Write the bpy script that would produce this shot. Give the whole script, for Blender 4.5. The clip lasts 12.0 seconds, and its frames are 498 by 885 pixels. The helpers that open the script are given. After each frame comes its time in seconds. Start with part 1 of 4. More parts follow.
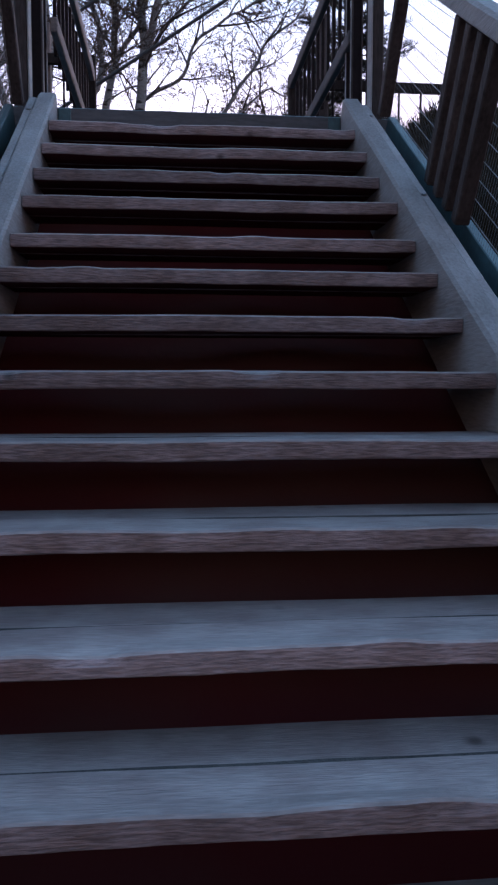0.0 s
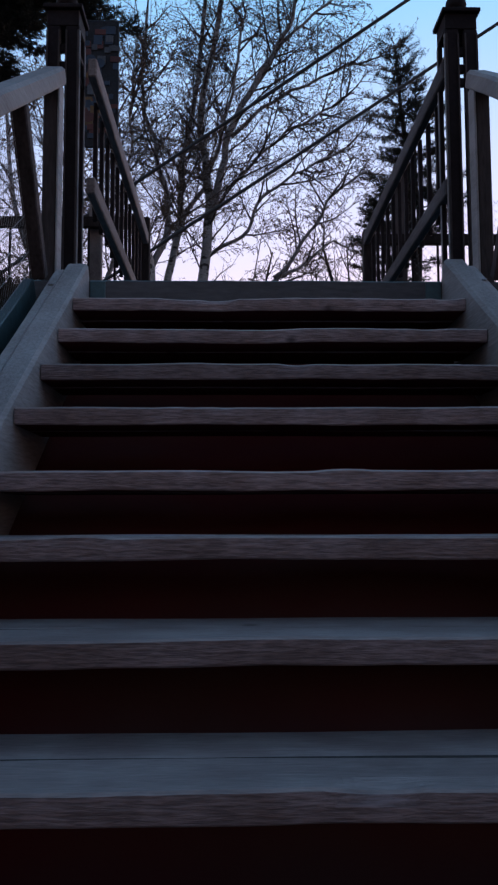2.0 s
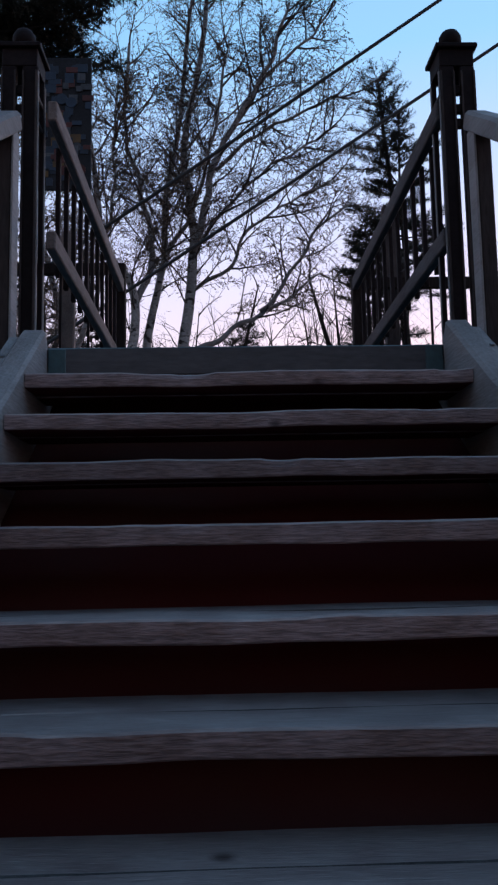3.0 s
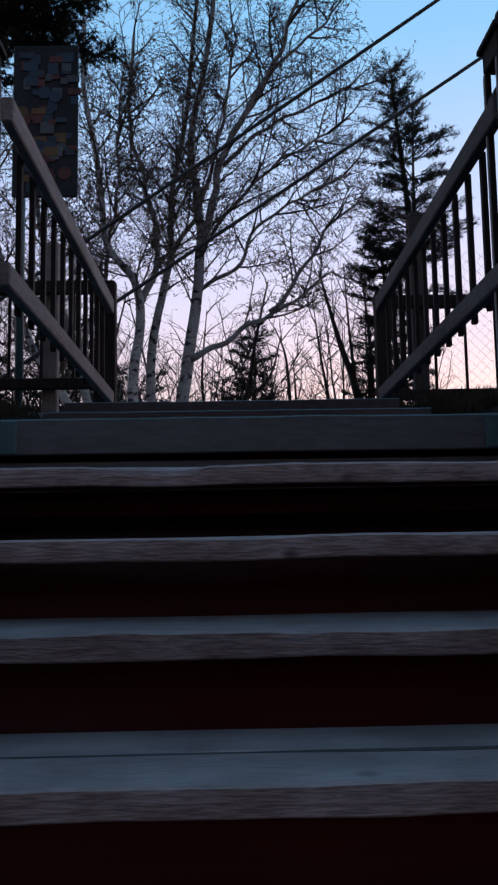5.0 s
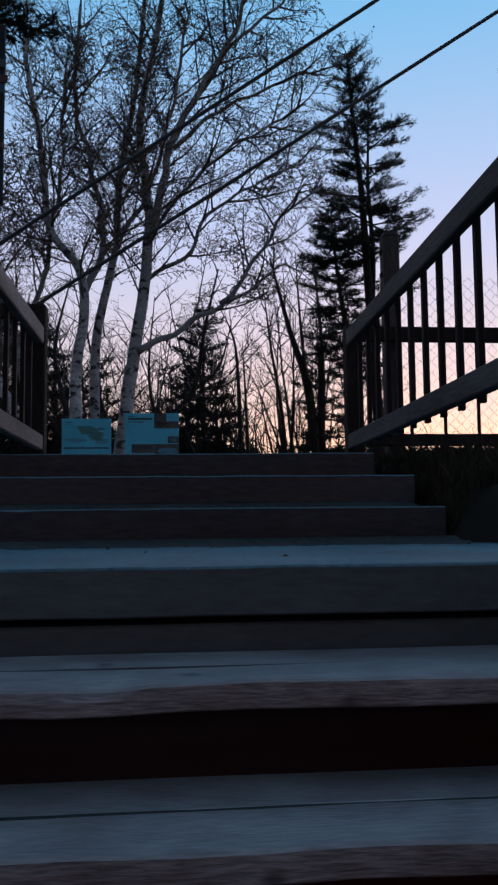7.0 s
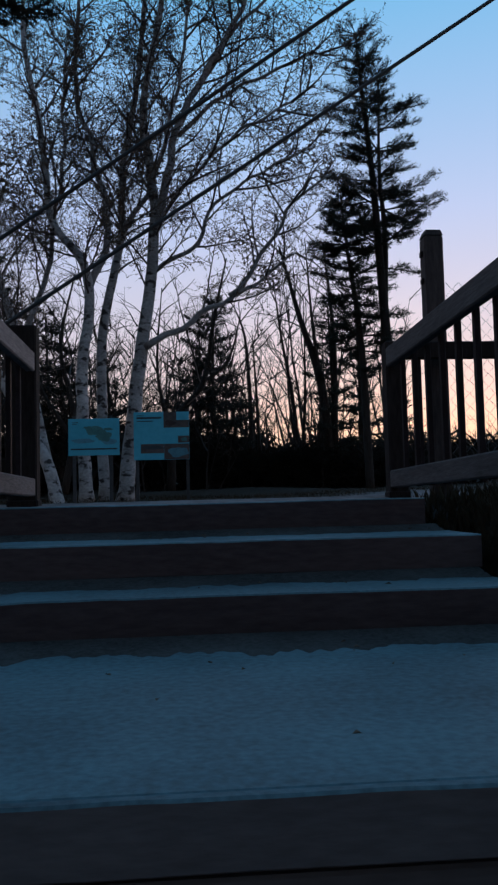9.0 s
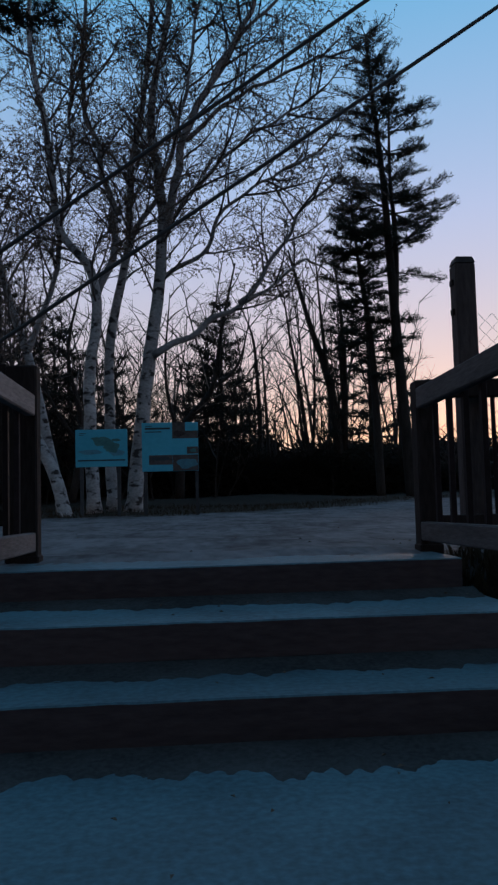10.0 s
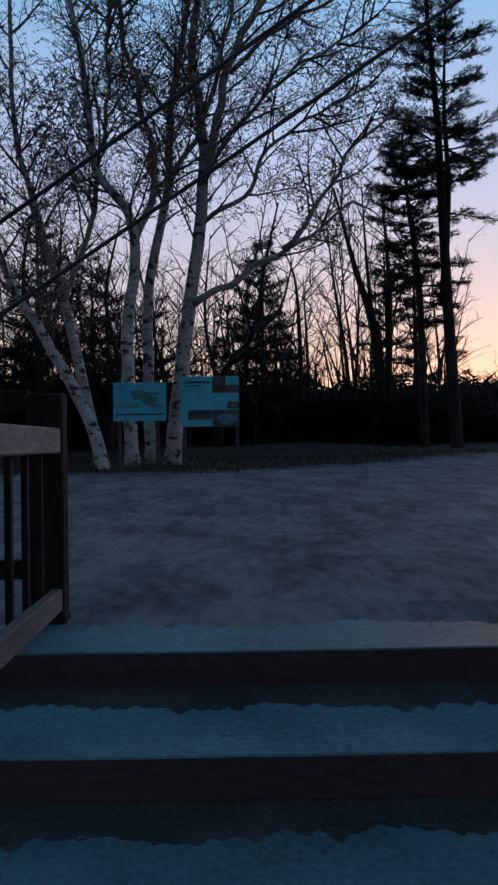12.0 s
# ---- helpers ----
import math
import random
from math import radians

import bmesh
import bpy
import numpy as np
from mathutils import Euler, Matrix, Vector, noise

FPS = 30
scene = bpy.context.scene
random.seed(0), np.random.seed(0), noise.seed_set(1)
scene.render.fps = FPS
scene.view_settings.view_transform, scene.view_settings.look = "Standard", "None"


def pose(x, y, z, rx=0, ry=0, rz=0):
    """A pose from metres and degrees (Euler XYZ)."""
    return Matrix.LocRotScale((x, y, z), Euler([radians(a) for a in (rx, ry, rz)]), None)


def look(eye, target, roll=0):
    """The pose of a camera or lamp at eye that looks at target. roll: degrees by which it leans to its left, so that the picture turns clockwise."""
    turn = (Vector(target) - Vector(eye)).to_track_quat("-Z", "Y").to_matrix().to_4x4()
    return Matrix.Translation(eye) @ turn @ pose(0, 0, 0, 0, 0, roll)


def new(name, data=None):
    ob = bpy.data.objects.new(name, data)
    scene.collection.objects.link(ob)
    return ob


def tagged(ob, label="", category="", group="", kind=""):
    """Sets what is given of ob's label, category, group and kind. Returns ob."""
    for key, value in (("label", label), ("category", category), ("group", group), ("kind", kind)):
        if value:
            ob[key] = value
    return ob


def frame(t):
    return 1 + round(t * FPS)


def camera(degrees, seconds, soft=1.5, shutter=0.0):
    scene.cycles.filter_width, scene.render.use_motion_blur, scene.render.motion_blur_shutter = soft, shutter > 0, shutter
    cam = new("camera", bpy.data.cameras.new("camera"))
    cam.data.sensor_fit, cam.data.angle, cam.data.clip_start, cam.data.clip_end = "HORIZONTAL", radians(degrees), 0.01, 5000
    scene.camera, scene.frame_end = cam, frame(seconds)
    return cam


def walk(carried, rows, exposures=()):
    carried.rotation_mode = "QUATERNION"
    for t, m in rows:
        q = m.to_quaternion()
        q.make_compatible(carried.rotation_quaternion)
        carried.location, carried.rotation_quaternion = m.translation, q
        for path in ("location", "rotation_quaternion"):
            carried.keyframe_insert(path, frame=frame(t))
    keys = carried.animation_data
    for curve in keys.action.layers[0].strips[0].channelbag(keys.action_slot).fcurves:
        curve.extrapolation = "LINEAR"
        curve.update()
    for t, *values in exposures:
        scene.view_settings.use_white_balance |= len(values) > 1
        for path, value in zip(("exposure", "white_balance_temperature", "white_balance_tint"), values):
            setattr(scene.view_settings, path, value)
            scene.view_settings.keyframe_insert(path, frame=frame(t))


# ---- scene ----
cam = camera(34.1, 12.0, soft=2.4)
PATH = [
    (0, (-0.227, -4.645, -1.499), (-0.028, -2.661, -1.659), 0.1),
    (0.5, (-0.252, -4.199, -1.402), (0.006, -2.216, -1.391), -0.8),
    (1, (-0.209, -3.933, -1.297), (0.017, -1.948, -1.211), -0.8),
    (1.5, (-0.139, -3.733, -1.138), (-0.047, -1.739, -1.008), -0.3),
    (2, (-0.182, -3.519, -1.058), (-0.14, -1.527, -0.883), -0.2),
    (2.5, (-0.217, -3.336, -0.912), (-0.155, -1.348, -0.702), -0.5),
    (3, (-0.136, -3.121, -0.787), (-0.067, -1.137, -0.545), -1.1),
    (5, (-0.095, -2.404, -0.366), (-0.049, -0.417, -0.141), -1.0),
    (5.5, (-0.102, -2.231, -0.227), (-0.015, -0.244, -0.016), -1.1),
    (6, (-0.022, -2.078, -0.135), (0.08, -0.09, 0.068), -0.3),
    (6.5, (-0.021, -1.846, -0.029), (0.08, 0.14, 0.18), -0.2),
    (7, (-0.1, -1.77, 0.119), (0.076, 0.214, 0.295), -0.6),
    (7.5, (-0.071, -1.598, 0.152), (0.093, 0.389, 0.31), -1.2),
    (9.5, (-0.131, -1.0, 0.568), (0.016, 0.99, 0.709), -1.5),
    (10, (-0.138, -0.84, 0.683), (-0.005, 1.15, 0.827), -1.5),
    (10.5, (-0.226, -0.680, 0.802), (-0.098, 1.311, 0.945), -1.5),
    (11, (-0.237, -0.542, 0.897), (-0.112, 1.451, 1.020), -1.6),
    (11.5, (-0.171, -0.350, 1.033), (-0.076, 1.647, 1.092), -1.6),
    (12, (-0.188, -0.290, 1.140), (-0.150, 1.709, 1.126), -0.6),
]
walk(cam, [(t, look(eye, target, roll)) for t, eye, target, roll in PATH],
     exposures=((0.0, 1.3, 6450, 17), (0.5, 1.1, 6350, 17), (1.0, 0.8, 6350, 16), (1.5, 0.5, 6450, 16), (3.0, 0.4, 6500, 13), (5.0, 0.25, 6400, 9), (7.5, -0.05, 6050, 2), (9.5, -0.15, 5850, -2), (10.5, -0.35, 5850, -2), (11.5, -0.05, 5850, -1), (12.0, -0.2, 5850, -1)))

# ---- light ----
SUN_AZ = radians(17)          # to the right of straight ahead
world = bpy.data.worlds.new("dusk_sky")
scene.world = world
world.use_nodes = True
wn, wl = world.node_tree.nodes, world.node_tree.links
wn.clear()


def wnode(kind, **values):
    n = wn.new(kind)
    for key, v in values.items():
        n.inputs[key].default_value = v
    return n


w_out = wn.new("ShaderNodeOutputWorld")
w_bg = wn.new("ShaderNodeBackground")
w_sky_bg = wn.new("ShaderNodeBackground")
w_add = wn.new("ShaderNodeAddShader")
w_tc = wn.new("ShaderNodeTexCoord")
w_sep = wn.new("ShaderNodeSeparateXYZ")
w_ramp = wn.new("ShaderNodeValToRGB")
w_dot = wn.new("ShaderNodeVectorMath")
w_dot.operation = "DOT_PRODUCT"
w_dot.inputs[1].default_value = (math.sin(SUN_AZ), math.cos(SUN_AZ), 0)
w_az = wn.new("ShaderNodeMapRange")
w_az.inputs["From Min"].default_value, w_az.inputs["From Max"].default_value = -1.0, 0.97
w_az.inputs["To Min"].default_value, w_az.inputs["To Max"].default_value = 0.20, 1.04
w_mul = wn.new("ShaderNodeVectorMath")
w_mul.operation = "SCALE"
w_ramp.color_ramp.elements[0].position = 0.0
w_ramp.color_ramp.elements[0].color = (1.0, 0.59, 0.44, 1)
w_ramp.color_ramp.elements[1].position = 1.0
w_ramp.color_ramp.elements[1].color = (0.20, 0.33, 0.56, 1)
for at, col in ((0.06, (0.98, 0.65, 0.57, 1)), (0.14, (0.84, 0.63, 0.68, 1)), (0.33, (0.60, 0.63, 0.91, 1)), (0.54, (0.26, 0.56, 0.91, 1))):
    e = w_ramp.color_ramp.elements.new(at)
    e.color = col
w_nish = wn.new("ShaderNodeTexSky")
w_nish.sky_type = "NISHITA"
w_nish.sun_disc = False
w_nish.sun_elevation, w_nish.sun_rotation = radians(1.0), SUN_AZ
w_sky_bg.inputs["Strength"].default_value = 0.05
w_bg.inputs["Strength"].default_value = 0.9
wl.new(w_tc.outputs["Generated"], w_sep.inputs[0])
wl.new(w_sep.outputs["Z"], w_ramp.inputs["Fac"])
wl.new(w_tc.outputs["Generated"], w_dot.inputs[0])
wl.new(w_dot.outputs["Value"], w_az.inputs["Value"])
wl.new(w_ramp.outputs["Color"], w_mul.inputs[0])
wl.new(w_az.outputs["Result"], w_mul.inputs["Scale"])
wl.new(w_mul.outputs["Vector"], w_bg.inputs["Color"])
wl.new(w_nish.outputs["Color"], w_sky_bg.inputs["Color"])
wl.new(w_bg.outputs[0], w_add.inputs[0])
wl.new(w_sky_bg.outputs[0], w_add.inputs[1])
wl.new(w_add.outputs[0], w_out.inputs["Surface"])

sun = new("sun", bpy.data.lights.new("sun", "SUN"))
sun.data.energy, sun.data.angle, sun.data.color = 0.5, radians(12), (1.0, 0.62, 0.42)
sun.matrix_world = look((0, 0, 30), (-30 * math.sin(SUN_AZ), -30 * math.cos(SUN_AZ), 30 - 1.6))


# ---- materials ----
def material(name, base, dark, scale=6.0, rough=0.8, bump=0.3, stretch=(1, 1, 1), fine=60.0, metal=0.0, vary=0.25, coords="Object", spec=0.5):
    """A rough natural surface: two sizes of noise between two colours, with fine relief; pieces differ a little."""
    m = bpy.data.materials.new(name)
    m.use_nodes = True
    n, l = m.node_tree.nodes, m.node_tree.links
    bsdf = n["Principled BSDF"]
    tc = n.new("ShaderNodeTexCoord")
    mp = n.new("ShaderNodeMapping")
    mp.inputs["Scale"].default_value = stretch
    l.new(tc.outputs[coords], mp.inputs["Vector"])
    info = n.new("ShaderNodeObjectInfo")
    shift = n.new("ShaderNodeVectorMath")
    shift.operation = "MULTIPLY_ADD"
    shift.inputs[1].default_value = (13.0, 7.0, 5.0)
    rnd = n.new("ShaderNodeCombineXYZ")
    for k in range(3):
        l.new(info.outputs["Random"], rnd.inputs[k])
    l.new(rnd.outputs[0], shift.inputs[0])
    l.new(mp.outputs[0], shift.inputs[2])
    big = n.new("ShaderNodeTexNoise")
    big.inputs["Scale"].default_value, big.inputs["Detail"].default_value = scale, 5
    small = n.new("ShaderNodeTexNoise")
    small.inputs["Scale"].default_value, small.inputs["Detail"].default_value = fine, 4
    l.new(shift.outputs[0], big.inputs["Vector"])
    l.new(shift.outputs[0], small.inputs["Vector"])
    mixv = n.new("ShaderNodeMath")
    mixv.operation = "MULTIPLY_ADD"
    mixv.inputs[1].default_value, mixv.inputs[2].default_value = 0.5, 0.0
    l.new(small.outputs["Fac"], mixv.inputs[0])
    add = n.new("ShaderNodeMath")
    add.operation = "MULTIPLY_ADD"
    add.inputs[1].default_value = 0.6
    l.new(big.outputs["Fac"], add.inputs[0])
    l.new(mixv.outputs[0], add.inputs[2])
    ramp = n.new("ShaderNodeValToRGB")
    ramp.color_ramp.elements[0].position, ramp.color_ramp.elements[1].position = 0.36, 0.72
    ramp.color_ramp.elements[0].color, ramp.color_ramp.elements[1].color = (*dark, 1), (*base, 1)
    l.new(add.outputs[0], ramp.inputs["Fac"])
    hsv = n.new("ShaderNodeHueSaturation")
    val = n.new("ShaderNodeMapRange")
    val.inputs["To Min"].default_value, val.inputs["To Max"].default_value = 1 - vary, 1 + vary * 0.6
    l.new(info.outputs["Random"], val.inputs["Value"])
    l.new(val.outputs["Result"], hsv.inputs["Value"])
    l.new(ramp.outputs["Color"], hsv.inputs["Color"])
    l.new(hsv.outputs["Color"], bsdf.inputs["Base Color"])
    bsdf.inputs["Roughness"].default_value, bsdf.inputs["Metallic"].default_value = rough, metal
    bsdf.inputs["Specular IOR Level"].default_value = spec
    b = n.new("ShaderNodeBump")
    b.inputs["Strength"].default_value, b.inputs["Distance"].default_value = bump, 0.01
    l.new(add.outputs[0], b.inputs["Height"])
    l.new(b.outputs["Normal"], bsdf.inputs["Normal"])
    return m


def bark_material():
    """White birch bark with dark dashes across the trunk."""
    m = material("birch_bark", (0.52, 0.51, 0.52), (0.20, 0.19, 0.19), 2.2, 0.85, 0.6, (1, 1, 1.6), 14.0)
    n, l = m.node_tree.nodes, m.node_tree.links
    bsdf = n["Principled BSDF"]
    tc = n.new("ShaderNodeTexCoord")
    mp = n.new("ShaderNodeMapping")
    mp.inputs["Scale"].default_value = (2.6, 2.6, 4.5)
    noi = n.new("ShaderNodeTexNoise")
    noi.inputs["Scale"].default_value, noi.inputs["Detail"].default_value = 1.7, 6
    ramp = n.new("ShaderNodeValToRGB")
    ramp.color_ramp.elements[0].position, ramp.color_ramp.elements[1].position = 0.53, 0.62
    mix = n.new("ShaderNodeMix")
    mix.data_type = "RGBA"
    mix.inputs[7].default_value = (0.035, 0.03, 0.03, 1)
    old = bsdf.inputs["Base Color"].links[0].from_socket
    l.new(tc.outputs["Object"], mp.inputs["Vector"])
    l.new(mp.outputs[0], noi.inputs["Vector"])
    l.new(noi.outputs["Fac"], ramp.inputs["Fac"])
    l.new(ramp.outputs["Color"], mix.inputs[0])
    l.new(old, mix.inputs[6])
    l.new(mix.outputs[2], bsdf.inputs["Base Color"])
    return m




def tread_material(name, base, dark, tint, bump, streak, rough, spec):
    """Weathered plank: long grain, dark knots, worn patches and fine dashes along the grain."""
    m = material(name, base, dark, 1.6, rough, bump, (0.7, 5, 5), 30.0, spec=spec)
    n, l = m.node_tree.nodes, m.node_tree.links
    bsdf = n["Principled BSDF"]
    tc = n.new("ShaderNodeTexCoord")
    info = n.new("ShaderNodeObjectInfo")
    off = n.new("ShaderNodeVectorMath")
    off.operation = "ADD"
    rnd = n.new("ShaderNodeVectorMath")
    rnd.operation = "SCALE"
    rnd.inputs[0].default_value = (31.0, 17.0, 9.0)
    l.new(info.outputs["Random"], rnd.inputs["Scale"])
    l.new(tc.outputs["Object"], off.inputs[0])
    l.new(rnd.outputs[0], off.inputs[1])

    def factor(source, lo, hi, low_colour):
        ramp = n.new("ShaderNodeValToRGB")
        ramp.color_ramp.elements[0].position, ramp.color_ramp.elements[1].position = lo, hi
        ramp.color_ramp.elements[0].color, ramp.color_ramp.elements[1].color = (*low_colour, 1), (1, 1, 1, 1)
        l.new(source, ramp.inputs["Fac"])
        return ramp

    vor = n.new("ShaderNodeTexVoronoi")
    vor.inputs["Scale"].default_value = 4.2
    l.new(off.outputs[0], vor.inputs["Vector"])
    knots = factor(vor.outputs["Distance"], 0.04, 0.12, (0.3, 0.28, 0.28))
    patch = n.new("ShaderNodeTexNoise")
    patch.inputs["Scale"].default_value, patch.inputs["Detail"].default_value = 7.0, 8
    l.new(off.outputs[0], patch.inputs["Vector"])
    worn = factor(patch.outputs["Fac"], 0.36, 0.62, tint)
    along = n.new("ShaderNodeVectorMath")
    along.operation = "MULTIPLY"
    along.inputs[1].default_value = (14.0, 130.0, 130.0)
    l.new(off.outputs[0], along.inputs[0])
    dash = n.new("ShaderNodeTexNoise")
    dash.inputs["Scale"].default_value, dash.inputs["Detail"].default_value = 1.6, 3
    l.new(along.outputs[0], dash.inputs["Vector"])
    grain = factor(dash.outputs["Fac"], 0.40, 0.56, (streak, streak, streak))
    old = bsdf.inputs["Base Color"].links[0].from_socket
    for src in (knots, worn, grain):
        mix = n.new("ShaderNodeMix")
        mix.data_type, mix.blend_type = "RGBA", "MULTIPLY"
        mix.inputs[0].default_value = 1.0
        l.new(old, mix.inputs[6])
        l.new(src.outputs["Color"], mix.inputs[7])
        old = mix.outputs[2]
    l.new(old, bsdf.inputs["Base Color"])
    rel = n.new("ShaderNodeBump")
    rel.inputs["Strength"].default_value, rel.inputs["Distance"].default_value = 0.5, 0.004
    l.new(dash.outputs["Fac"], rel.inputs["Height"])
    l.new(bsdf.inputs["Normal"].links[0].from_socket, rel.inputs["Normal"])
    l.new(rel.outputs["Normal"], bsdf.inputs["Normal"])
    return m


M_TREAD = tread_material("weathered_tread_wood", (0.40, 0.365, 0.36), (0.22, 0.19, 0.187), (0.76, 0.70, 0.70), 0.35, 0.85, 0.46, 0.9)
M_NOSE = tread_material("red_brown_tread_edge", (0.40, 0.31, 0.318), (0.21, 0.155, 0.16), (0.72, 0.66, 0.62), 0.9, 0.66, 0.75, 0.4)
M_STRING = material("grey_stringer_wood", (0.36, 0.36, 0.37), (0.20, 0.19, 0.19), 2.0, 0.7, 0.6, (4, 0.5, 4), 26.0)
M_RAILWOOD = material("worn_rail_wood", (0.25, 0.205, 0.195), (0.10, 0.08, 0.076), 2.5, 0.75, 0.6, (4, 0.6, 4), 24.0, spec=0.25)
# right railing: darker copy of the rail wood, its backlit shade in the colour
M_RAILSHADED = material("shaded_rail_wood", (0.12, 0.11, 0.114), (0.044, 0.038, 0.04), 2.5, 0.75, 0.6, (4, 0.6, 4), 24.0, spec=0.25)
M_GUARD = material("brown_guard_wood", (0.085, 0.068, 0.067), (0.030, 0.024, 0.024), 3.0, 0.75, 0.6, (3, 3, 0.6), 24.0, spec=0.2)
M_DARKWOOD = material("dark_stained_wood", (0.035, 0.027, 0.025), (0.014, 0.010, 0.010), 3.0, 0.8, 0.6, (3, 3, 0.6), 24.0, spec=0.1)
M_STEEL = material("dark_painted_steel", (0.026, 0.019, 0.021), (0.012, 0.008, 0.009), 9.0, 0.65, 0.2, (1, 1, 1), 50.0, 0.0, spec=0.1)
M_GALV = material("grey_galvanised_steel", (0.30, 0.32, 0.34), (0.18, 0.19, 0.2), 6.0, 0.5, 0.15, (1, 1, 1), 50.0, 0.6)
M_TEAL = material("teal_painted_steel", (0.05, 0.12, 0.14), (0.03, 0.06, 0.07), 6.0, 0.45, 0.2, (1, 1, 1), 40.0)
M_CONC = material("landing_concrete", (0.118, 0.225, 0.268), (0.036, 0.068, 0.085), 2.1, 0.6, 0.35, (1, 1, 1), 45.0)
# step fronts: same concrete as the tops, their shade put into a darker brown
M_SHADE_FACE = material("shaded_step_face", (0.088, 0.068, 0.071), (0.042, 0.031, 0.033), 1.4, 0.85, 0.4, (0.5, 2, 2), 30.0, vary=0.12, spec=0.2)
M_FASCIA = material("grey_fascia_board", (0.11, 0.108, 0.116), (0.06, 0.057, 0.061), 1.4, 0.8, 0.3, (0.5, 2, 2), 30.0, vary=0.1, spec=0.25)
# red-black of the shaded gaps as a colour: plank undersides, bed and footings
M_GAP_SHADE = material("gap_shade_dark_red", (0.11, 0.02, 0.024), (0.05, 0.008, 0.010), 2.0, 0.8, 0.6, (0.6, 4, 4), 26.0, spec=0.1)
M_GRIT = material("loose_dirt", (0.095, 0.095, 0.093), (0.035, 0.035, 0.035), 3.5, 0.9, 0.9, (1, 1, 1), 60.0, spec=0.15)
M_BIRCH = bark_material()
M_LIMB = material("grey_birch_limb_bark", (0.46, 0.44, 0.45), (0.13, 0.12, 0.12), 2.5, 0.9, 0.4, (1, 1, 1), 16.0, spec=0.2)
M_TWIG = material("dark_twig_bark", (0.115, 0.095, 0.09), (0.05, 0.04, 0.037), 3.0, 0.9, 0.3, (1, 1, 0.3), 30.0)
M_BARK = material("dark_tree_bark", (0.065, 0.055, 0.05), (0.022, 0.019, 0.017), 4.0, 0.95, 0.9, (2, 2, 0.4), 30.0, spec=0.2)
M_BUD = material("young_birch_leaf", (0.20, 0.145, 0.10), (0.10, 0.07, 0.05), 3.0, 0.8, 0.1)
M_NEEDLE = material("pine_needles", (0.026, 0.028, 0.018), (0.010, 0.011, 0.008), 2.0, 0.8, 0.1, spec=0.2)
M_SHRUB = material("undergrowth_leaves", (0.022, 0.018, 0.014), (0.010, 0.008, 0.006), 1.0, 0.9, 0.1, spec=0.05)
M_GRASS = material("dry_grass_blade", (0.06, 0.047, 0.03), (0.025, 0.02, 0.013), 2.0, 0.9, 0.1, spec=0.1)
M_CABLE = material("black_cable_jacket", (0.035, 0.035, 0.04), (0.02, 0.02, 0.022), 20.0, 0.6, 0.1)
M_PANEL = material("pale_blue_printed_panel", (0.10, 0.46, 0.62), (0.07, 0.38, 0.53), 1.5, 0.55, 0.05, (1, 1, 1), 12.0, vary=0.06)
M_PRINT = material("green_map_print", (0.07, 0.22, 0.22), (0.04, 0.13, 0.14), 8.0, 0.6, 0.05)
M_WATER = material("blue_grey_print", (0.10, 0.30, 0.40), (0.06, 0.18, 0.25), 8.0, 0.6, 0.05)
M_INK = material("dark_print_ink", (0.03, 0.045, 0.06), (0.02, 0.03, 0.04), 8.0, 0.6, 0.05)
M_PHOTO = material("dark_photo_print", (0.10, 0.085, 0.08), (0.025, 0.025, 0.03), 5.0, 0.6, 0.05, (1, 1, 1), 14.0)
M_LEG = material("weathered_sign_leg", (0.075, 0.078, 0.085), (0.04, 0.042, 0.046), 6.0, 0.7, 0.2, spec=0.2)
M_BOARD = material("dark_board_back", (0.04, 0.045, 0.055), (0.02, 0.022, 0.027), 5.0, 0.7, 0.2, spec=0.2)
M_STICK = {
    "pale": material("pale_sticker", (0.095, 0.105, 0.125), (0.035, 0.04, 0.05), 9.0, 0.5, 0.05),
    "red": material("red_sticker", (0.120, 0.021, 0.018), (0.060, 0.012, 0.012), 9.0, 0.5, 0.05),
    "yellow": material("orange_sticker", (0.156, 0.084, 0.018), (0.090, 0.042, 0.012), 9.0, 0.5, 0.05),
    "blue": material("blue_sticker", (0.018, 0.042, 0.084), (0.012, 0.024, 0.048), 9.0, 0.5, 0.05),
}


